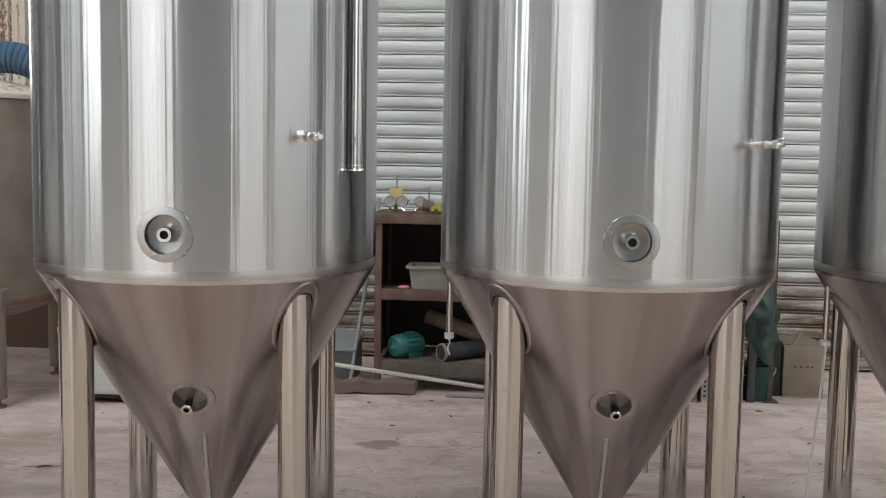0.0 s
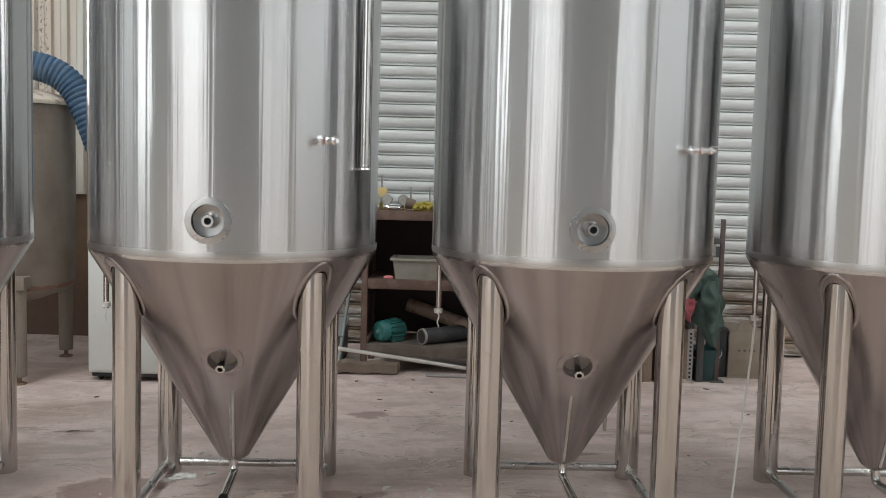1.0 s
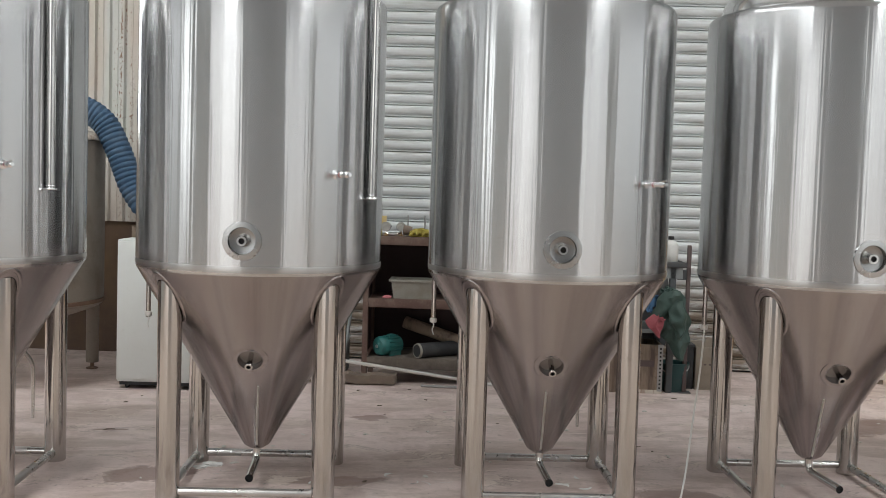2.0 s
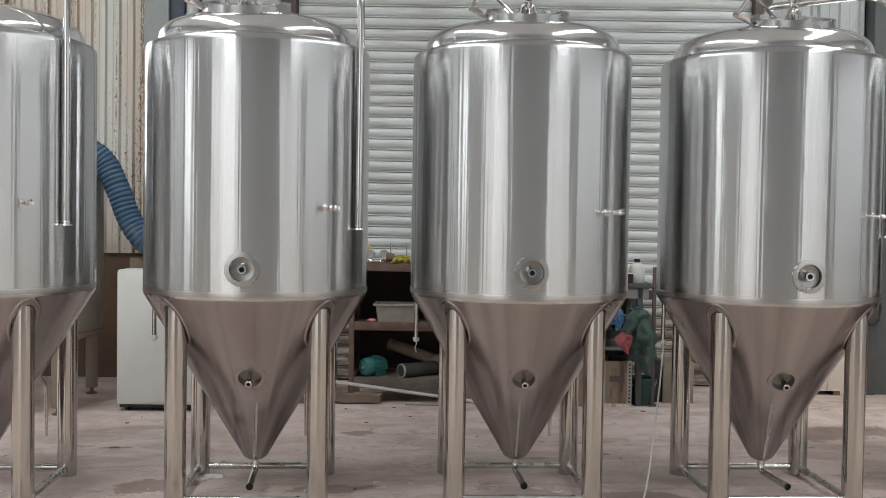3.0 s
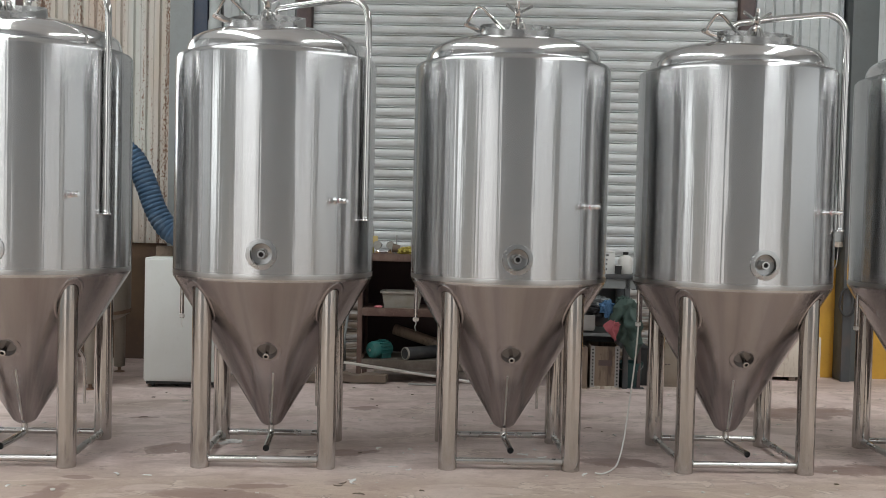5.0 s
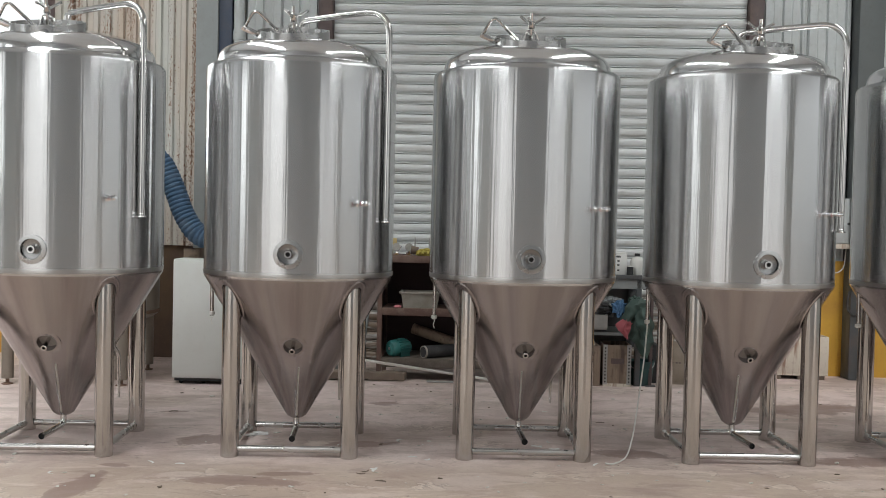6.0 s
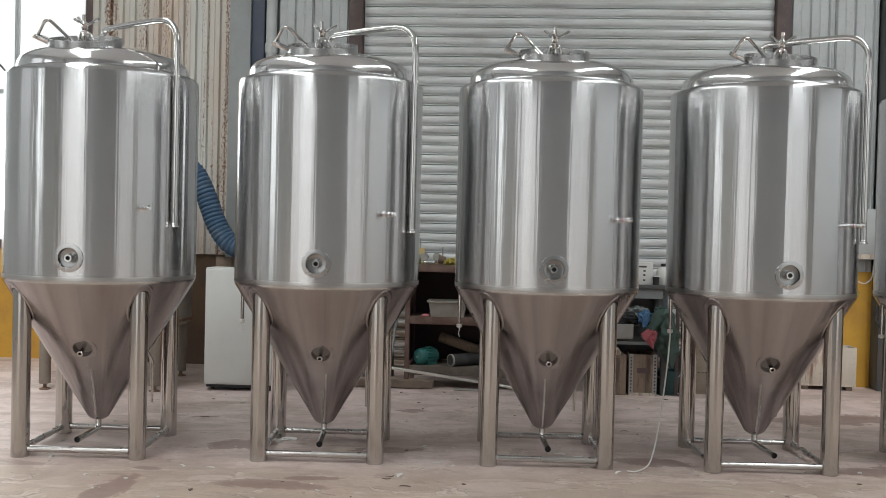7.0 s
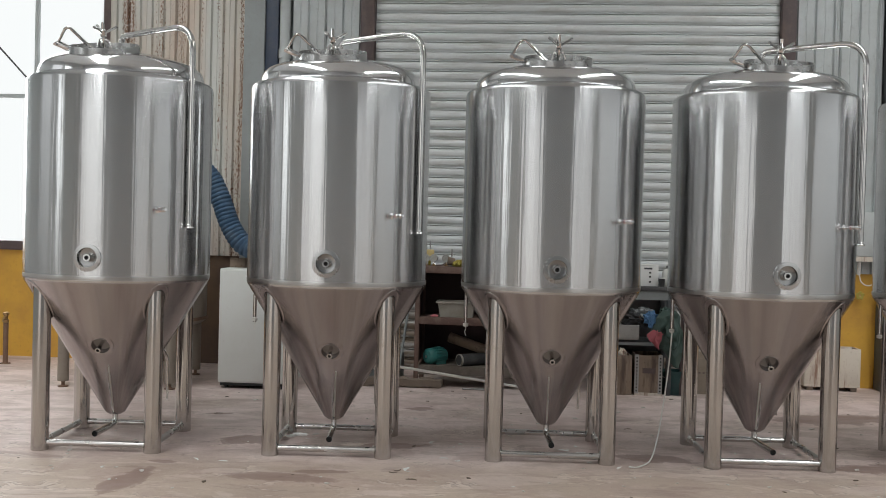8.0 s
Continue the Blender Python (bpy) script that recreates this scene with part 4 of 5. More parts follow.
solid("soap_bar", lump(5, 0.038, 0.025, 0.016, 0.15), PINK, "small pink bar of soap on the shelf", "soap", on_rack(0.19, 0.04, 0.695))

# Teal motor lying on the lowest shelf
motor = thing("electric_motor", "dusty teal electric motor lying on the lowest shelf", "motor", on_rack(0.135, 0.07, 0.215, -42) @ Matrix.Diagonal((0.86, 0.86, 0.86, 1)))
ax = pose(0, 0, 0.095, -90, 0, 0)
part("end_cover", lathem([(0.0, -0.03), (0.03, -0.03), (0.035, -0.024), (0.07, -0.018), (0.088, 0.0), (0.092, 0.02), (0.092, 0.05)], 40, ax), TEAL, motor, "round teal fan cover")
part("housing", lathem([(0.082, 0.05), (0.084, 0.06), (0.084, 0.23), (0.075, 0.25), (0.03, 0.26), (0.0, 0.26)], 40, ax), TEAL, motor)
for k in range(14):
    a = 360 * k / 14
    fin = boxm(0.082, 0.096, 0.07, 0.225, -0.003, 0.003)
    part("fin", fin, TEAL, motor, m=Matrix.Translation((0, 0, 0.095)) @ pose(0, 0, 0, 0, a, 0))
part("terminal_box", boxm(-0.03, 0.03, 0.12, 0.19, 0.17, 0.198, bevel=0.006), TEAL, motor)
for x in (-0.075, 0.055):
    part("foot", boxm(x, x + 0.022, 0.08, 0.22, 0.0, 0.06, bevel=0.003), TEAL, motor)
part("hub", lathem([(0.0, -0.036), (0.016, -0.034), (0.018, -0.028)], 16, ax), GALV, motor)

log_a = thing("paper_tube", "dusty brown cardboard tube lying slantwise on the shelf", "tube", on_rack(0, 0, 0))
part("tube", lathem([(0.040, 0.0), (0.052, 0.0), (0.052, 0.78), (0.040, 0.78), (0.040, 0.0)], 28, along((0.32, 0.40, 0.46), (0.98, 0.22, 0.275))), CRATE, log_a)
log_b = thing("rubber_roll", "dark rubber roll with a pale end on the shelf", "roll", on_rack(0, 0, 0))
part("roll", lathem([(0.0, 0.0), (0.055, 0.0), (0.060, 0.008), (0.060, 0.56), (0.0, 0.56)], 28, along((0.45, 0.02, 0.276), (0.94, 0.40, 0.276))), BLACK, log_b)
part("end_ring", lathem([(0.050, -0.003), (0.059, -0.003), (0.061, 0.014)], 28, along((0.45, 0.02, 0.276), (0.94, 0.40, 0.276))), TRAY, log_b, "pale end of the roll")

# By the rack: grey bin, leaning pipe, plank, long pipe
bin_ = thing("steel_bin", "grey sheet-steel bin with a sloping lid", "bin", on_wall(-0.80, 0.85))
bb = bmesh.new()
fr = [bb.verts.new(p) for p in ((0, 0, 0.02), (0.34, 0, 0.02), (0.34, 0, 0.215), (0, 0, 0.215))]
bk = [bb.verts.new(p) for p in ((0, 0.35, 0.02), (0.34, 0.35, 0.02), (0.34, 0.35, 0.295), (0, 0.35, 0.295))]
for i in range(4):
    bb.faces.new((fr[i], fr[(i + 1) % 4], bk[(i + 1) % 4], bk[i]))
bb.faces.new(list(reversed(fr)))
bb.faces.new(bk)
part("shell", bb, SLATE, bin_, smooth=False)
part("lid", boxm(-0.008, 0.348, -0.01, 0.362, 0.0, 0.012, bevel=0.003), GREYSTEEL, bin_, "lighter sloping lid", pose(0, 0, 0.218, 12.9, 0, 0))
part("foot_rail", boxm(0.01, 0.33, 0.01, 0.34, 0.0, 0.02), DARKSTEEL, bin_)
lean = thing("leaning_pipe", "bluish steel pipe leaning against the wall", "pipe", on_wall(0, 0))
part("tube", sweepm([(-0.47, -1.0, 0.0), (-0.40, -0.08, 1.25)], 0.014, 12), GREYSTEEL, lean)
part("cap", sweepm([(-0.4716, -1.02, 0.003), (-0.466, -0.96, 0.055)], 0.0165, 12), GALV, lean)
plank = thing("plank", "split weathered plank lying on the floor", "plank", pose(-0.98, 6.18, 0.0, 0, 0, -2))
pb = bmesh.new()
prev = None
for i in range(15):
    x = i * 0.062
    w = 0.01 * noise.noise(Vector((x * 9, 1, 2))) + 0.006 * noise.noise(Vector((x * 31, 4, 2)))
    ring = [pb.verts.new((x + (0.02 * (k % 2) if i == 14 else 0), y, z + w)) for k, (y, z) in enumerate(((0, 0.012), (0.13, 0.012), (0.135, 0.085 - abs(w)), (0.06, 0.095 + w), (0.0, 0.08)))]
    if prev:
        for k in range(5):
            pb.faces.new((prev[k], prev[(k + 1) % 5], ring[(k + 1) % 5], ring[k]))
    else:
        pb.faces.new(list(reversed(ring)))
    prev = ring
pb.faces.new(prev)
part("board", pb, WOOD, plank, smooth=False)
part("batten", boxm(0.1, 0.16, 0.0, 0.13, 0.0, 0.014), WOOD, plank)
longp = thing("long_pipe", "long thin silver pipe lying slantwise across a plank", "pipe", WORLD)
part("tube", sweepm([(-1.15, 5.92, 0.325), (0.98, 5.90, 0.03)], 0.014, 12), WELD, longp)
part("collar", sweepm([(0.90, 5.9008, 0.0411), (0.98, 5.90, 0.03)], 0.018, 12), GALV, longp)
solid("thin_rod", sweepm([(0.10, 6.12, 0.012), (0.42, 6.08, 0.012)], 0.010, 8), GALV, "short thin metal rod lying on the floor", "rod")

# Second bench with papers, cloths and crates
bench = thing("work_bench", "dark steel work bench with a sink below its top", "bench", on_wall(1.25, 1.05))
part("top_board", boxm(0.0, 1.06, -0.02, 0.62, 1.02, 1.06, bevel=0.004), DARKSTEEL, bench)
part("apron", boxm(0.03, 1.03, 0.0, 0.03, 0.93, 1.02), GREYSTEEL, bench)
part("lower_shelf", boxm(0.03, 1.03, 0.02, 0.60, 0.48, 0.51), GREYSTEEL, bench)
for x in (0.0, 0.93):
    for y in (0.0, 0.55):
        part("leg", boxm(x, x + 0.05, y, y + 0.05, 0.0, 1.02, bevel=0.003), DARKSTEEL, bench)
part("back_sheet", boxm(0.03, 1.03, 0.60, 0.612, 0.30, 1.02), DARKSTEEL, bench)
basin = bmesh.new()
box(basin, 0.34, 0.66, -0.03, -0.015, 0.55, 0.68, bevel=0.003)
box(basin, 0.34, 0.355, -0.015, 0.42, 0.55, 0.68)
box(basin, 0.645, 0.66, -0.015, 0.42, 0.55, 0.68)
box(basin, 0.34, 0.66, 0.42, 0.435, 0.55, 0.68)
box(basin, 0.345, 0.655, -0.01, 0.42, 0.535, 0.55)
part("basin", basin, GALV, bench, "grey steel basin", smooth=False)
pole = thing("steel_post", "dark upright steel post with a side bracket", "post", on_wall(2.335, 1.02))
part("shaft", boxm(-0.016, 0.016, 0.0, 0.03, 0.0, 1.20, bevel=0.003), JAMB, pole)
part("bracket", boxm(-0.09, -0.016, 0.004, 0.026, 0.92, 1.0, bevel=0.003), DARKSTEEL, pole)
part("foot_plate", boxm(-0.05, 0.05, -0.03, 0.06, 0.0, 0.008), DARKSTEEL, pole)

printer = thing("white_carton", "white printed carton standing on the bench", "carton", on_wall(1.83, 0.98, 1.06))
part("carton", boxm(0.0, 0.26, 0.0, 0.24, 0.0, 0.20, bevel=0.004), PAPER, printer)
for z in (0.035, 0.085, 0.125):
    part("mark", boxm(0.17, 0.19, -0.002, 0.0, z, z + 0.016), BLACK, printer)
part("stripe", boxm(0.12, 0.20, -0.002, 0.0, 0.165, 0.182), DARKSTEEL, printer)
part("lid", boxm(-0.004, 0.264, -0.004, 0.244, 0.200, 0.212, bevel=0.003), PAPER, printer)
jar = thing("white_canister", "white plastic canister with a handle on the bench", "canister", on_wall(2.20, 0.90, 1.06))
part("body", lathem([(0.0, 0.0), (0.062, 0.0), (0.066, 0.01), (0.066, 0.13), (0.05, 0.16), (0.022, 0.175), (0.022, 0.19), (0.0, 0.19)], 28), PLASTIC, jar)
part("cap", lathem([(0.026, 0.178), (0.026, 0.205), (0.0, 0.207)], 18), BLACK, jar)
cup = thing("black_cup", "small black cup on the bench edge", "cup", on_wall(2.12, 1.0, 1.06))
part("cup", lathem([(0.0, 0.0), (0.028, 0.0), (0.032, 0.08), (0.029, 0.08), (0.026, 0.006), (0.0, 0.006)], 20), BLACK, cup)
part("rim", lathem([(0.0285, 0.080), (0.0305, 0.083), (0.0325, 0.080)], 20), PLASTIC, cup)


def cloth(width, height, seed, folds, depth, taper=1.0, sway=0.0):
    """A hanging cloth: thick, with vertical folds that deepen downwards; hangs from z=0."""
    bm = bmesh.new()
    nx, nz = 30, 22
    front, back = [], []
    off = Vector((seed * 3.7, seed * 1.9, seed))
    for j in range(nz + 1):
        v = j / nz
        fr, bk = [], []
        for i in range(nx + 1):
            u = i / nx
            w = width * (1 - (1 - taper) * v)
            x = (u - 0.5) * w + sway * v + 0.03 * noise.noise(Vector((u * 3, v * 3, seed)) + off)
            y = -depth * (0.35 + 0.65 * v) * (math.sin(u * folds * 2 * math.pi + 1.5 * noise.noise(Vector((v * 2, u * 2, seed)))) * 0.5 + noise.noise(Vector((u * 5, v * 4, 1)) + off))
            z = -height * v * (1 + 0.22 * noise.noise(Vector((u * 3, 5, seed)) + off)) + 0.03 * noise.noise(Vector((u * 4, 0, seed)))
            fr.append(bm.verts.new((x, y, z)))
            bk.append(bm.verts.new((x, y + 0.012, z)))
        front.append(fr)
        back.append(bk)
    for j in range(nz):
        for i in range(nx):
            bm.faces.new((front[j][i], front[j + 1][i], front[j + 1][i + 1], front[j][i + 1]))
            bm.faces.new((back[j][i], back[j][i + 1], back[j + 1][i + 1], back[j + 1][i]))
    for j in range(nz):
        bm.faces.new((front[j][0], back[j][0], back[j + 1][0], front[j + 1][0]))
        bm.faces.new((front[j][nx], front[j + 1][nx], back[j + 1][nx], back[j][nx]))
    for i in range(nx):
        bm.faces.new((front[0][i], front[0][i + 1], back[0][i + 1], back[0][i]))
        bm.faces.new((front[nz][i], back[nz][i], back[nz][i + 1], front[nz][i + 1]))
    return bm


def draped(rows, seed):
    """A thick cloth thrown over a corner: rows of drop, shift along and width; crumpled all over."""
    bm = bmesh.new()
    nu, nv = 26, 30
    off = Vector((seed * 2.3, seed * 1.1, seed))
    front, back = [], []
    drops = [r[0] for r in rows]
    for j in range(nv + 1):
        d = drops[-1] * j / nv
        k = max(i for i in range(len(rows) - 1) if drops[i] <= d + 1e-9)
        q = (d - drops[k]) / (drops[k + 1] - drops[k])
        mid = rows[k][1] * (1 - q) + rows[k + 1][1] * q
        w = rows[k][2] * (1 - q) + rows[k + 1][2] * q
        fr, bk = [], []
        for i in range(nu + 1):
            u = i / nu - 0.5
            x = mid + u * w
            at = Vector((x * 6, d * 4, 0)) + off
            skew = Vector((x * 7 + d * 5, x * 3 - d * 2, 3)) + off
            ridge = 0.55 - abs(noise.noise(at)) - 0.7 * abs(noise.noise(skew * 0.8)) - 0.25 * abs(noise.noise(at * 3.1))
            y = -0.05 * math.cos(u * 2.6) - 0.10 * ridge - 0.05 * min(1.0, d / 0.15)
            z = -d + 0.035 * noise.noise(at * 0.9 + Vector((7, 0, 0))) * min(1.0, 8 * d + 0.3)
            x += 0.03 * noise.noise(Vector((u * 2, d * 11, seed)))
            fr.append(bm.verts.new((x, y, z)))
            bk.append(bm.verts.new((x, y + 0.012, z)))
        front.append(fr)
        back.append(bk)
    for j in range(nv):
        for i in range(nu):
            bm.faces.new((front[j][i], front[j + 1][i], front[j + 1][i + 1], front[j][i + 1]))
            bm.faces.new((back[j][i], back[j][i + 1], back[j + 1][i + 1], back[j + 1][i]))
        bm.faces.new((front[j][0], back[j][0], back[j + 1][0], front[j + 1][0]))
        bm.faces.new((front[j][nu], front[j + 1][nu], back[j + 1][nu], back[j][nu]))
    for i in range(nu):
        bm.faces.new((front[0][i], front[0][i + 1], back[0][i + 1], back[0][i]))
        bm.faces.new((front[nv][i], back[nv][i], back[nv][i + 1], front[nv][i + 1]))
    return bm


tarp = thing("tarpaulin", "crumpled dark green tarpaulin draped over the bench end", "tarpaulin", on_wall(2.178, 1.14, 0.845))
part("drape", draped([(0.0, 0.0, 0.10), (0.06, -0.01, 0.20), (0.16, -0.02, 0.28), (0.26, 0.0, 0.31), (0.33, 0.025, 0.26), (0.42, 0.055, 0.17), (0.525, 0.08, 0.03)], 2), TARP, tarp)
part("side_fold", draped([(0.0, 0.0, 0.08), (0.08, 0.01, 0.14), (0.18, 0.02, 0.13), (0.30, 0.04, 0.02)], 6), TARP, tarp, m=pose(0.03, -0.045, -0.07, 0, 8, 10))
part("upper_fold", lump(8, 0.07, 0.07, 0.045, 0.55, 4, 2.4), TARP, tarp, m=pose(-0.01, 0.02, -0.055, 0, 12, 0))
redc = thing("red_cloth", "faded red cloth hanging out from under the tarpaulin", "cloth", on_wall(2.045, 1.24, 0.63))
part("cloth", draped([(0.0, 0.02, 0.06), (0.05, 0.0, 0.13), (0.10, 0.0, 0.12), (0.15, 0.02, 0.06), (0.19, 0.03, 0.015)], 9), RED, redc, m=pose(0, 0.06, 0.03))
part("fold", lump(13, 0.05, 0.03, 0.022, 0.4), RED, redc, m=pose(0.02, 0.01, -0.03))
bluec = thing("blue_cloth", "crumpled light blue cloth on the bench shelf", "cloth", on_wall(2.02, 1.05, 0.70))
part("bundle", lump(17, 0.07, 0.06, 0.07, 0.6, 4, 2.2), BLUE, bluec)
part("tail", cloth(0.07, 0.14, 19, 1.0, 0.02), BLUE, bluec, m=pose(0.0, -0.07, 0.10))
rags = thing("dark_rags", "heap of dark dusty rags on the bench shelf", "rags", on_wall(1.92, 0.95, 0.66))
part("heap", lump(23, 0.16, 0.12, 0.09, 0.55, 4, 2.0), BLACK, rags)
part("heap_top", lump(29, 0.10, 0.08, 0.06, 0.6, 4, 2.4), GREYSTEEL, rags, m=pose(0.02, -0.02, 0.09))
bucket = thing("teal_bucket", "dark teal plastic bucket under the bench", "bucket", on_wall(2.26, 0.92))
part("shell", lathem([(0.0, 0.0), (0.10, 0.0), (0.105, 0.01), (0.125, 0.22), (0.130, 0.22), (0.130, 0.235), (0.118, 0.235), (0.098, 0.015), (0.0, 0.015)], 32), DEEP, bucket)
part("handle", sweepm([Vector((0.125 * math.cos(a), -0.02 - 0.09 * math.sin(a), 0.215 - 0.06 * math.sin(a))) for a in [math.pi * i / 12 for i in range(13)]], 0.004, 6), GALV, bucket)


# near-black block added for the shaded left side of the crate beside it
black = thing("black_box", "near-black block in place of the shaded left side of a crate", "box", on_wall(2.36, 0.84))
part("tub", boxm(0.0, 0.085, 0.0, 0.34, 0.0, 0.37, bevel=0.006), BLACK, black)
part("rim", boxm(-0.006, 0.091, -0.006, 0.346, 0.345, 0.372, bevel=0.004), BLACK, black)


def crate(m, w, d, h, material, label, straps, gap=False):
    c = thing("wooden_crate", label, "crate", m, "wooden crates by the bench")
    part("front", boxm(0, w, 0, 0.016, 0.02, h, bevel=0.003), material, c)
    part("back", boxm(0, w, d - 0.016, d, 0.02, h, bevel=0.003), material, c)
    for x in (0.0, w - 0.016):
        part("side", boxm(x, x + 0.016, 0.017, d - 0.017, 0.02, h, bevel=0.003), material, c)
    part("bottom", boxm(0.0, w, 0.0, d, 0.0, 0.019), material, c)
    part("contents", boxm(0.017, w - 0.017, 0.017, d - 0.017, h - 0.10, h - 0.06), DARKSTEEL, c, smooth=False)
    if straps:
        for x in (0.0, w - 0.04):
            st = part("corner_strap", boxm(x, x + 0.04, -0.006, 0.0, 0.02, h + 0.004), GALV, c, "perforated metal corner strap")
            for k in range(11):
                z = 0.04 + k * (h - 0.06) / 10.5
                part("hole", boxm(x + 0.013, x + 0.027, -0.008, -0.0055, z, z + 0.014), DARK, st)
        part("stamp", boxm(w * 0.28, w * 0.75, -0.0015, 0.0, h * 0.55, h * 0.68), JAMB, c, "dark stencilled bar")
        part("base_rail", boxm(0.0, w, -0.004, 0.0, 0.0, 0.03), PALE, c)
    return c


crate(on_wall(1.875, 1.10) @ pose(0, 0, 0, 0, 0, 0), 0.265, 0.36, 0.395, CRATE, "stained wooden crate with perforated metal corner straps", True)
crate(on_wall(1.585, 1.12) @ pose(0, 0, 0, 0, 0, 4), 0.265, 0.36, 0.385, CRATE, "stained wooden crate beside another, papers poking out", False)
scraps = thing("paper_scraps", "torn paper scraps in a crate", "paper", on_wall(1.66, 1.06, 0.375))
part("sheet", lump(31, 0.06, 0.04, 0.03, 0.6), PAPER, scraps)
part("corner", lump(37, 0.04, 0.03, 0.045, 0.6), PALE, scraps, m=pose(0.1, 0.02, 0))
big = crate(on_wall(2.455, 0.86), 0.27, 0.40, 0.355, BOARD, "plain stained wooden crate with a raised flap", False)
fb = bmesh.new()
tri_f = [fb.verts.new(p) for p in ((0.05, 0.02, 0.35), (0.26, 0.02, 0.35), (0.10, 0.03, 0.44))]
tri_b = [fb.verts.new(p) for p in ((0.05, 0.032, 0.35), (0.26, 0.032, 0.35), (0.10, 0.042, 0.44))]
fb.faces.new(tri_f)
fb.faces.new(list(reversed(tri_b)))
for i in range(3):
    fb.faces.new((tri_f[i], tri_b[i], tri_b[(i + 1) % 3], tri_f[(i + 1) % 3]))
part("flap", fb, BOARD, big, "triangular raised flap", smooth=False)
for x in (0.07, 0.11, 0.15, 0.18):
    part("worn_spot", boxm(x, x + 0.018, -0.001, 0.0, 0.205, 0.217), JAMB, big)
white = crate(on_wall(3.69, 0.31, 0.042), 0.56, 0.26, 0.40, PALE, "pale painted crate streaked with rust beside the ochre wall", False)
for x in (0.03, 0.26, 0.47):
    part("skid", boxm(x, x + 0.06, 0.012, 0.25, -0.042, 0.0), WOOD, white, "dark wooden skid")

# Electrical box and valve on the wall
ebox = thing("electrical_box", "pale grey electrical box on the wall with a dangling cable", "electrical box", on_wall(4.20, 0.0))
part("housing", boxm(0.0, 0.30, -0.16, 0.0, 1.34, 1.86, bevel=0.008), SIDING, ebox)
part("door", boxm(0.015, 0.285, -0.168, -0.160, 1.40, 1.845, bevel=0.004), SIDING, ebox)
part("lower_plate", boxm(0.01, 0.29, -0.166, -0.160, 1.345, 1.395), PALE, ebox)
part("lock", lathem([(0.0, 0.012), (0.012, 0.012), (0.014, 0.0)], 14, along((0.255, -0.168, 1.60), (0.255, -1.0, 1.60))), BLACK, ebox)
part("conduit", sweepm([(0.07, -0.08, 1.34), (0.07, -0.08, 1.20)], 0.018, 12), PLASTIC, ebox)
part("cable", sweepm(smooth_path([(0.075, -0.08, 1.22), (0.09, -0.09, 1.12), (0.17, -0.1, 1.08), (0.25, -0.09, 1.14), (0.27, -0.08, 1.36)], 0.06), 0.0055, 8), PLASTIC, ebox)
tapv = thing("yellow_valve", "small yellow valve wheel on the wall", "valve", on_wall(4.29, 0.0, 0.055))
part("stem", lathem([(0.012, 0.0), (0.012, 0.08), (0.0, 0.08)], 12, along((0, 0, 0.93), (0, -1, 0.93))), BRASS, tapv)
wheel = bmesh.new()
for k in range(5):
    c = around(72 * k + 18, 0.028, 0)
    lathe(wheel, [(0.0, 0.075), (0.017, 0.075), (0.019, 0.083), (0.017, 0.09), (0.0, 0.09)], 12, along((c.x, 0, 0.93 + c.y), (c.x, -1, 0.93 + c.y)))
part("wheel", wheel, YELLOW, tapv)
coil = thing("cable_coil", "dark coil of cable hanging on the wall", "cable", on_wall(4.50, 0.29, 0.80))
part("coil", sweepm([Vector((0.075 * math.cos(2 * math.pi * k / 24), 0.012 * math.sin(5 * k), 0.14 * math.sin(2 * math.pi * k / 24))) for k in range(24)], 0.012, 8, closed=True), BLACK, coil)
part("hook", sweepm([(0, 0.07, 0.13), (0, -0.01, 0.13), (0, -0.015, 0.15)], 0.006, 8), GALV, coil)
poles = thing("leaning_bars", "dark steel bars leaning against the ochre wall", "bars", on_wall(5.15, 0.0))
for k in range(4):
    part("bar", sweepm([(0.06 * k, -0.42 - 0.03 * k, 0.0), (0.05 * k - 0.12, -0.03, 0.62 + 0.05 * k)], 0.014, 8), DARKSTEEL, poles)

# White cable from a tank's tube to the floor
cable = solid("white_cable", sweepm(smooth_path([(1.531, 3.44, 0.872), (1.517, 3.44, 0.64), (1.48, 3.42, 0.35), (1.42, 3.30, 0.12), (1.34, 3.12, 0.012), (1.26, 2.99, 0.007), (1.20, 2.93, 0.007), (1.16, 2.95, 0.007)], 0.12, 8), 0.0055, 8),
              PLASTIC, "thin white cable hanging from a tank tube to the floor", "cable")
for tx, ty in ((-0.865 - 0.595, 3.44 + 0.05), (0.65 - 0.595, 3.435 + 0.066), (-2.42 - 0.595, 3.42 + 0.04)):
    pts = [Vector((tx + 0.004 * math.sin(k * 1.3), ty - 0.012, 0.868 - 0.011 * k)) for k in range(7)]
    solid("string", sweepm(pts, 0.0035, 6), PLASTIC, "bit of white string dangling from a tank tube", "string", group="strings on the tank tubes")

# ---- litter and stains on the floor ----
rng = random.Random(11)


def flake(seed, size):
    bm = bmesh.new()
    r = random.Random(seed)
    pts = []
    n = 7
    for k in range(n):
        a = 2 * math.pi * k / n
        q = size * (0.5 + 0.7 * r.random())
        pts.append((q * math.cos(a) * 1.4, q * math.sin(a) * 0.8))
    top = [bm.verts.new((x, y, 0.004 + 0.25 * size * r.random())) for x, y in pts]
    low = [bm.verts.new((x * 1.05, y * 1.05, 0.0005)) for x, y in pts]
    mid = bm.verts.new((0, 0, 0.006 + 0.3 * size * r.random()))
    for k in range(n):
        j = (k + 1) % n
        bm.faces.new((top[k], top[j], mid))
        bm.faces.new((low[k], low[j], top[j], top[k]))
    return bm


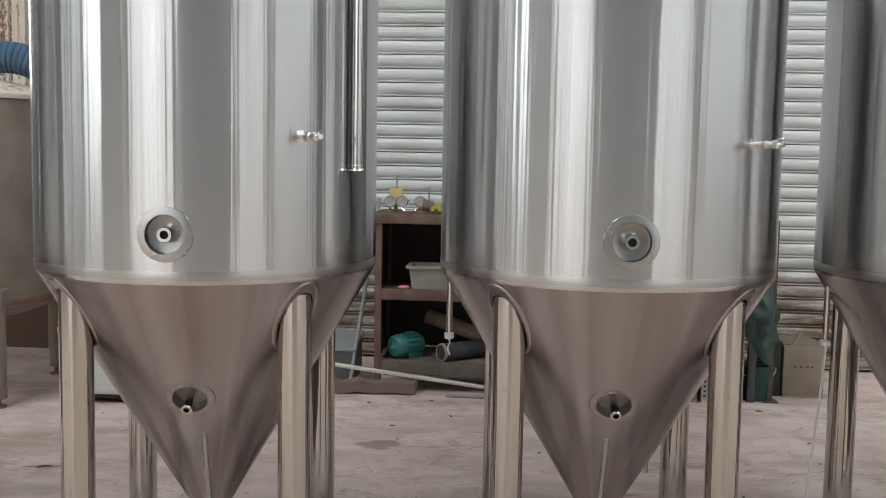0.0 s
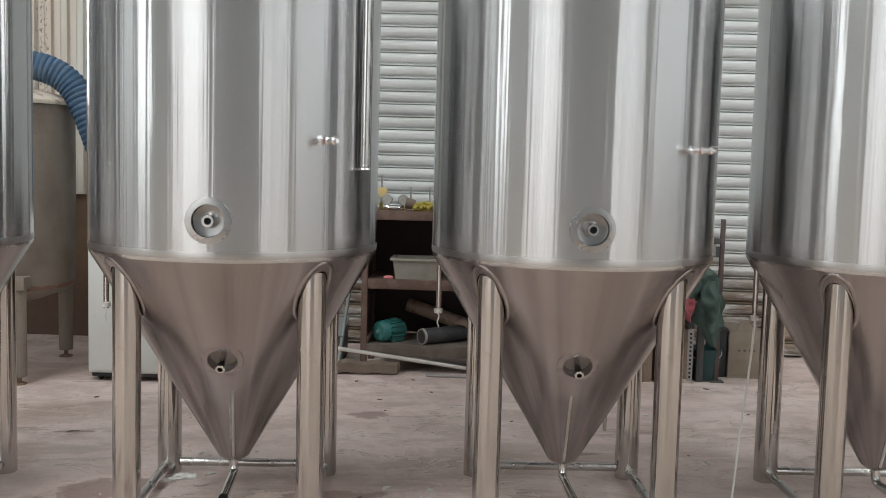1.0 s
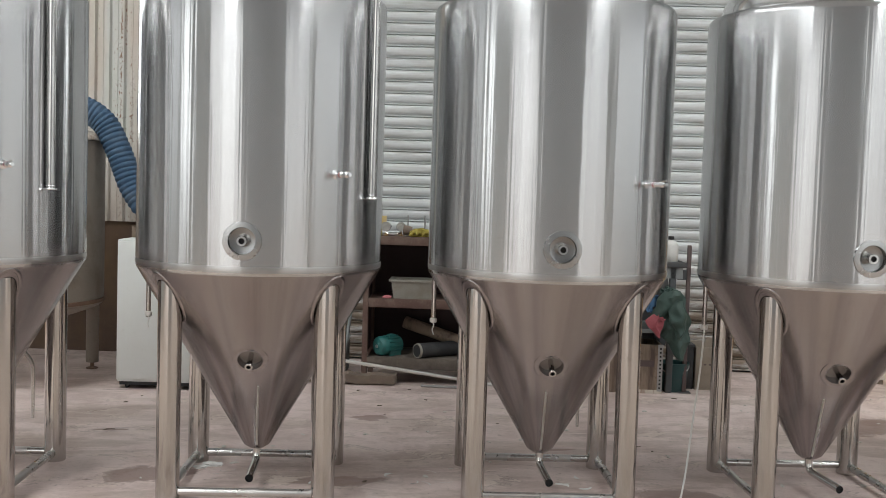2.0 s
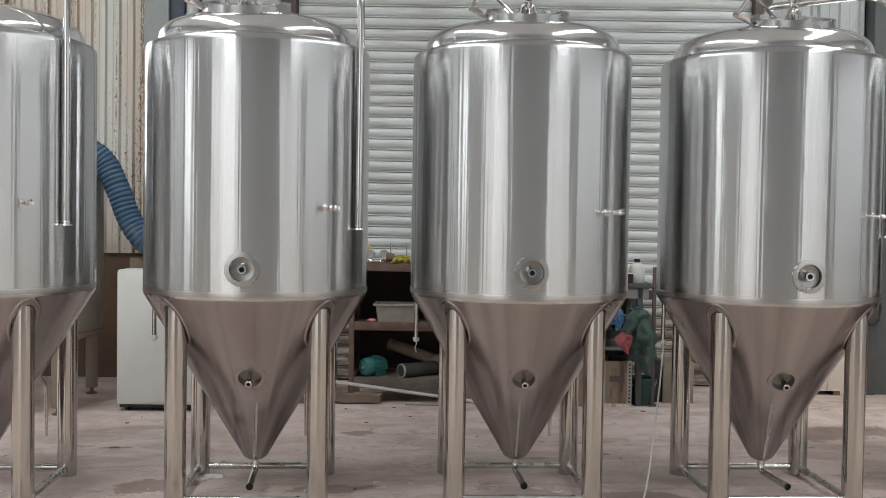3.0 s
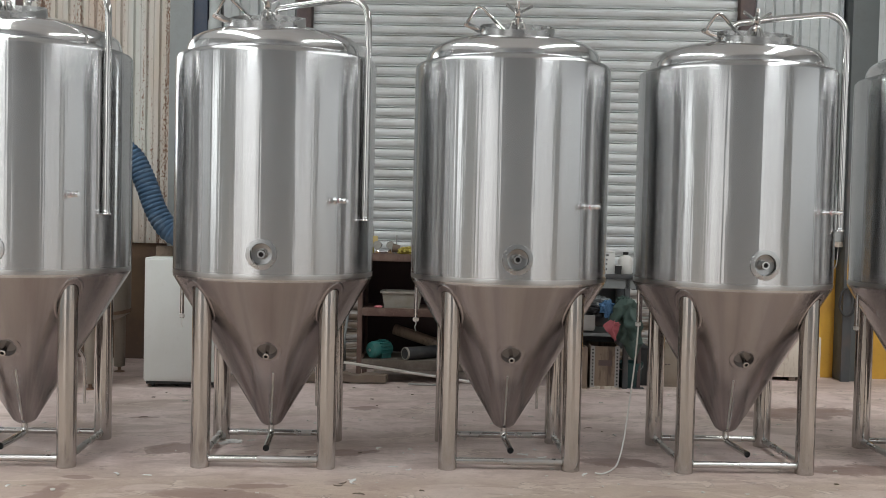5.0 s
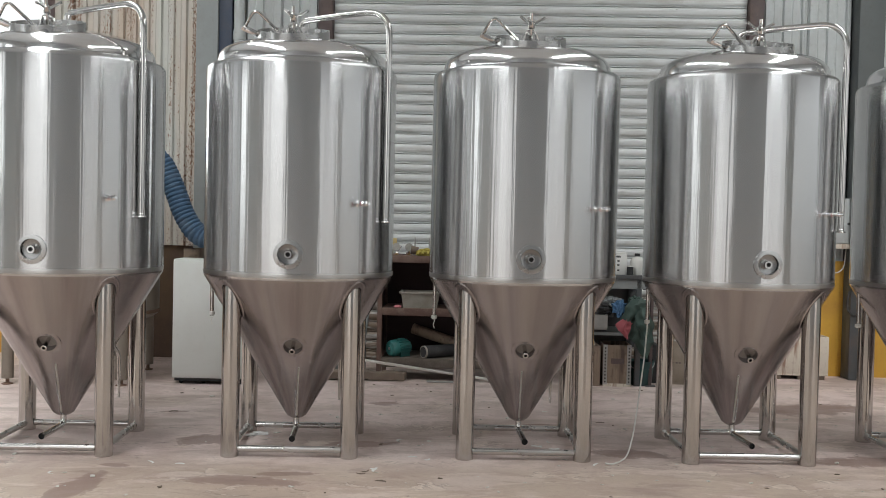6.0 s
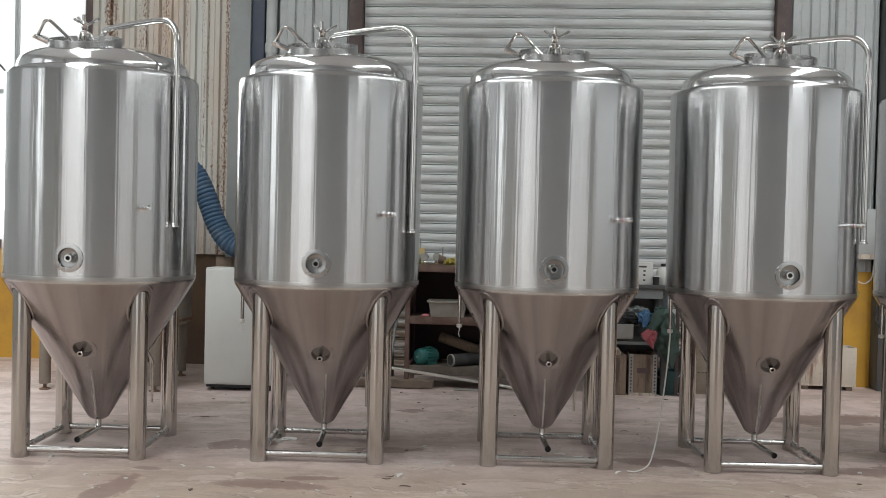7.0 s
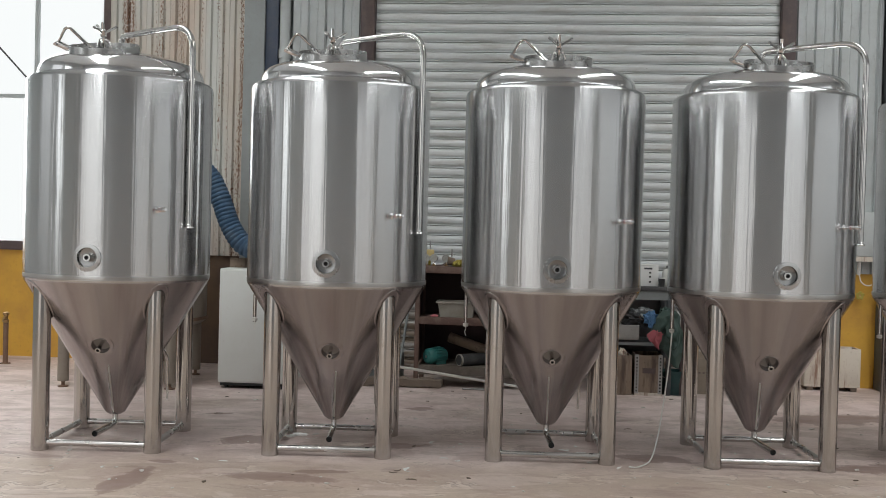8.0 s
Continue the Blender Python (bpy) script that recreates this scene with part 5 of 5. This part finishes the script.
flakes = [mesh_of("scrap", flake(k, 0.016 + 0.004 * (k % 4)), SCRAP if k % 5 else WOOD, False) for k in range(9)]
litter = thing("floor_litter", "scattered paper scraps, paint chips and dry leaves on the floor", "litter", kind="stuff")
for k in range(260):
    x, y = rng.uniform(-4.2, 4.4), rng.uniform(2.1, 6.4)
    ob = new("scrap", flakes[rng.randrange(9)])
    ob.parent = litter
    q = rng.choice((0.3, 0.4, 0.5, 0.6, 0.8))
    ob.matrix_local = pose(x, y, 0.0006, 0, 0, rng.uniform(0, 360)) @ Matrix.Diagonal((q, q, q, 1))


def curl(seed, size):
    """A torn strip of paper curled up off the floor, a millimetre thick."""
    bm = bmesh.new()
    r = random.Random(seed)
    n = 9
    bend, width = r.uniform(1.5, 3.6), size * r.uniform(0.25, 0.45)
    rows = []
    for k in range(n + 1):
        a = bend * (k / n - 0.5)
        x, y = size * math.sin(a), size * 0.7 * (1 - math.cos(a)) * (1 if seed % 2 else -1)
        lift = 0.001 + size * 0.35 * (k / n - 0.5) ** 2 * r.uniform(0.6, 1.3)
        w = width * (0.35 + 0.65 * math.sin(math.pi * (k + 0.6) / (n + 1.2))) * r.uniform(0.7, 1.2)
        rows.append([bm.verts.new((x, y + q * w, lift + up + (0.3 * w if q > 0 else 0.0))) for up in (0.0, 0.001) for q in (-0.5, 0.5)])
    for p, q in zip(rows, rows[1:]):
        for u, v in ((0, 1), (1, 3), (3, 2), (2, 0)):
            bm.faces.new((p[u], p[v], q[v], q[u]))
    bm.faces.new((rows[0][0], rows[0][2], rows[0][3], rows[0][1]))
    bm.faces.new((rows[-1][0], rows[-1][1], rows[-1][3], rows[-1][2]))
    return bm


white_curls = [mesh_of("curl", curl(k, 0.030 + 0.005 * k), PAPER, False) for k in range(5)]
dark_curls = [mesh_of("dry_leaf", curl(k + 20, 0.035), WOOD, False) for k in range(3)]
for k, (x, y) in enumerate(((-0.08, 3.09), (0.02, 3.01), (-0.33, 2.70), (0.08, 3.66), (0.15, 3.44), (-0.01, 3.43), (0.88, 3.58), (0.79, 3.44), (0.90, 3.36), (1.08, 2.92), (-2.24, 2.57), (-1.09, 3.55), (-1.04, 3.60), (-0.58, 3.42), (-1.70, 2.86), (-1.52, 2.84), (-0.32, 2.76), (-0.18, 3.57), (0.05, 3.43))):
    ob = new("paper_curl", white_curls[k % 5])
    ob.parent = litter
    ob.matrix_local = pose(x, y, 0.0, 0, 0, 47 * k)
for k, (x, y) in enumerate(((-0.27, 2.47), (-0.40, 2.63), (1.39, 4.31), (-1.94, 4.53), (-0.37, 2.69))):
    ob = new("dry_leaf", dark_curls[k % 3])
    ob.parent = litter
    ob.matrix_local = pose(x, y, 0.0, 0, 0, 15 * k - 20)
tissue = thing("crumpled_tissue", "crumpled white tissue lying by a tank leg", "tissue", pose(-1.15, 3.72, 0))
part("sheet", lump(41, 0.055, 0.03, 0.013, 0.7, 3, 2.5), PAPER, tissue)
part("torn_end", lump(43, 0.035, 0.02, 0.010, 0.7, 3, 2.5), PAPER, tissue, m=pose(-0.06, -0.05, 0))
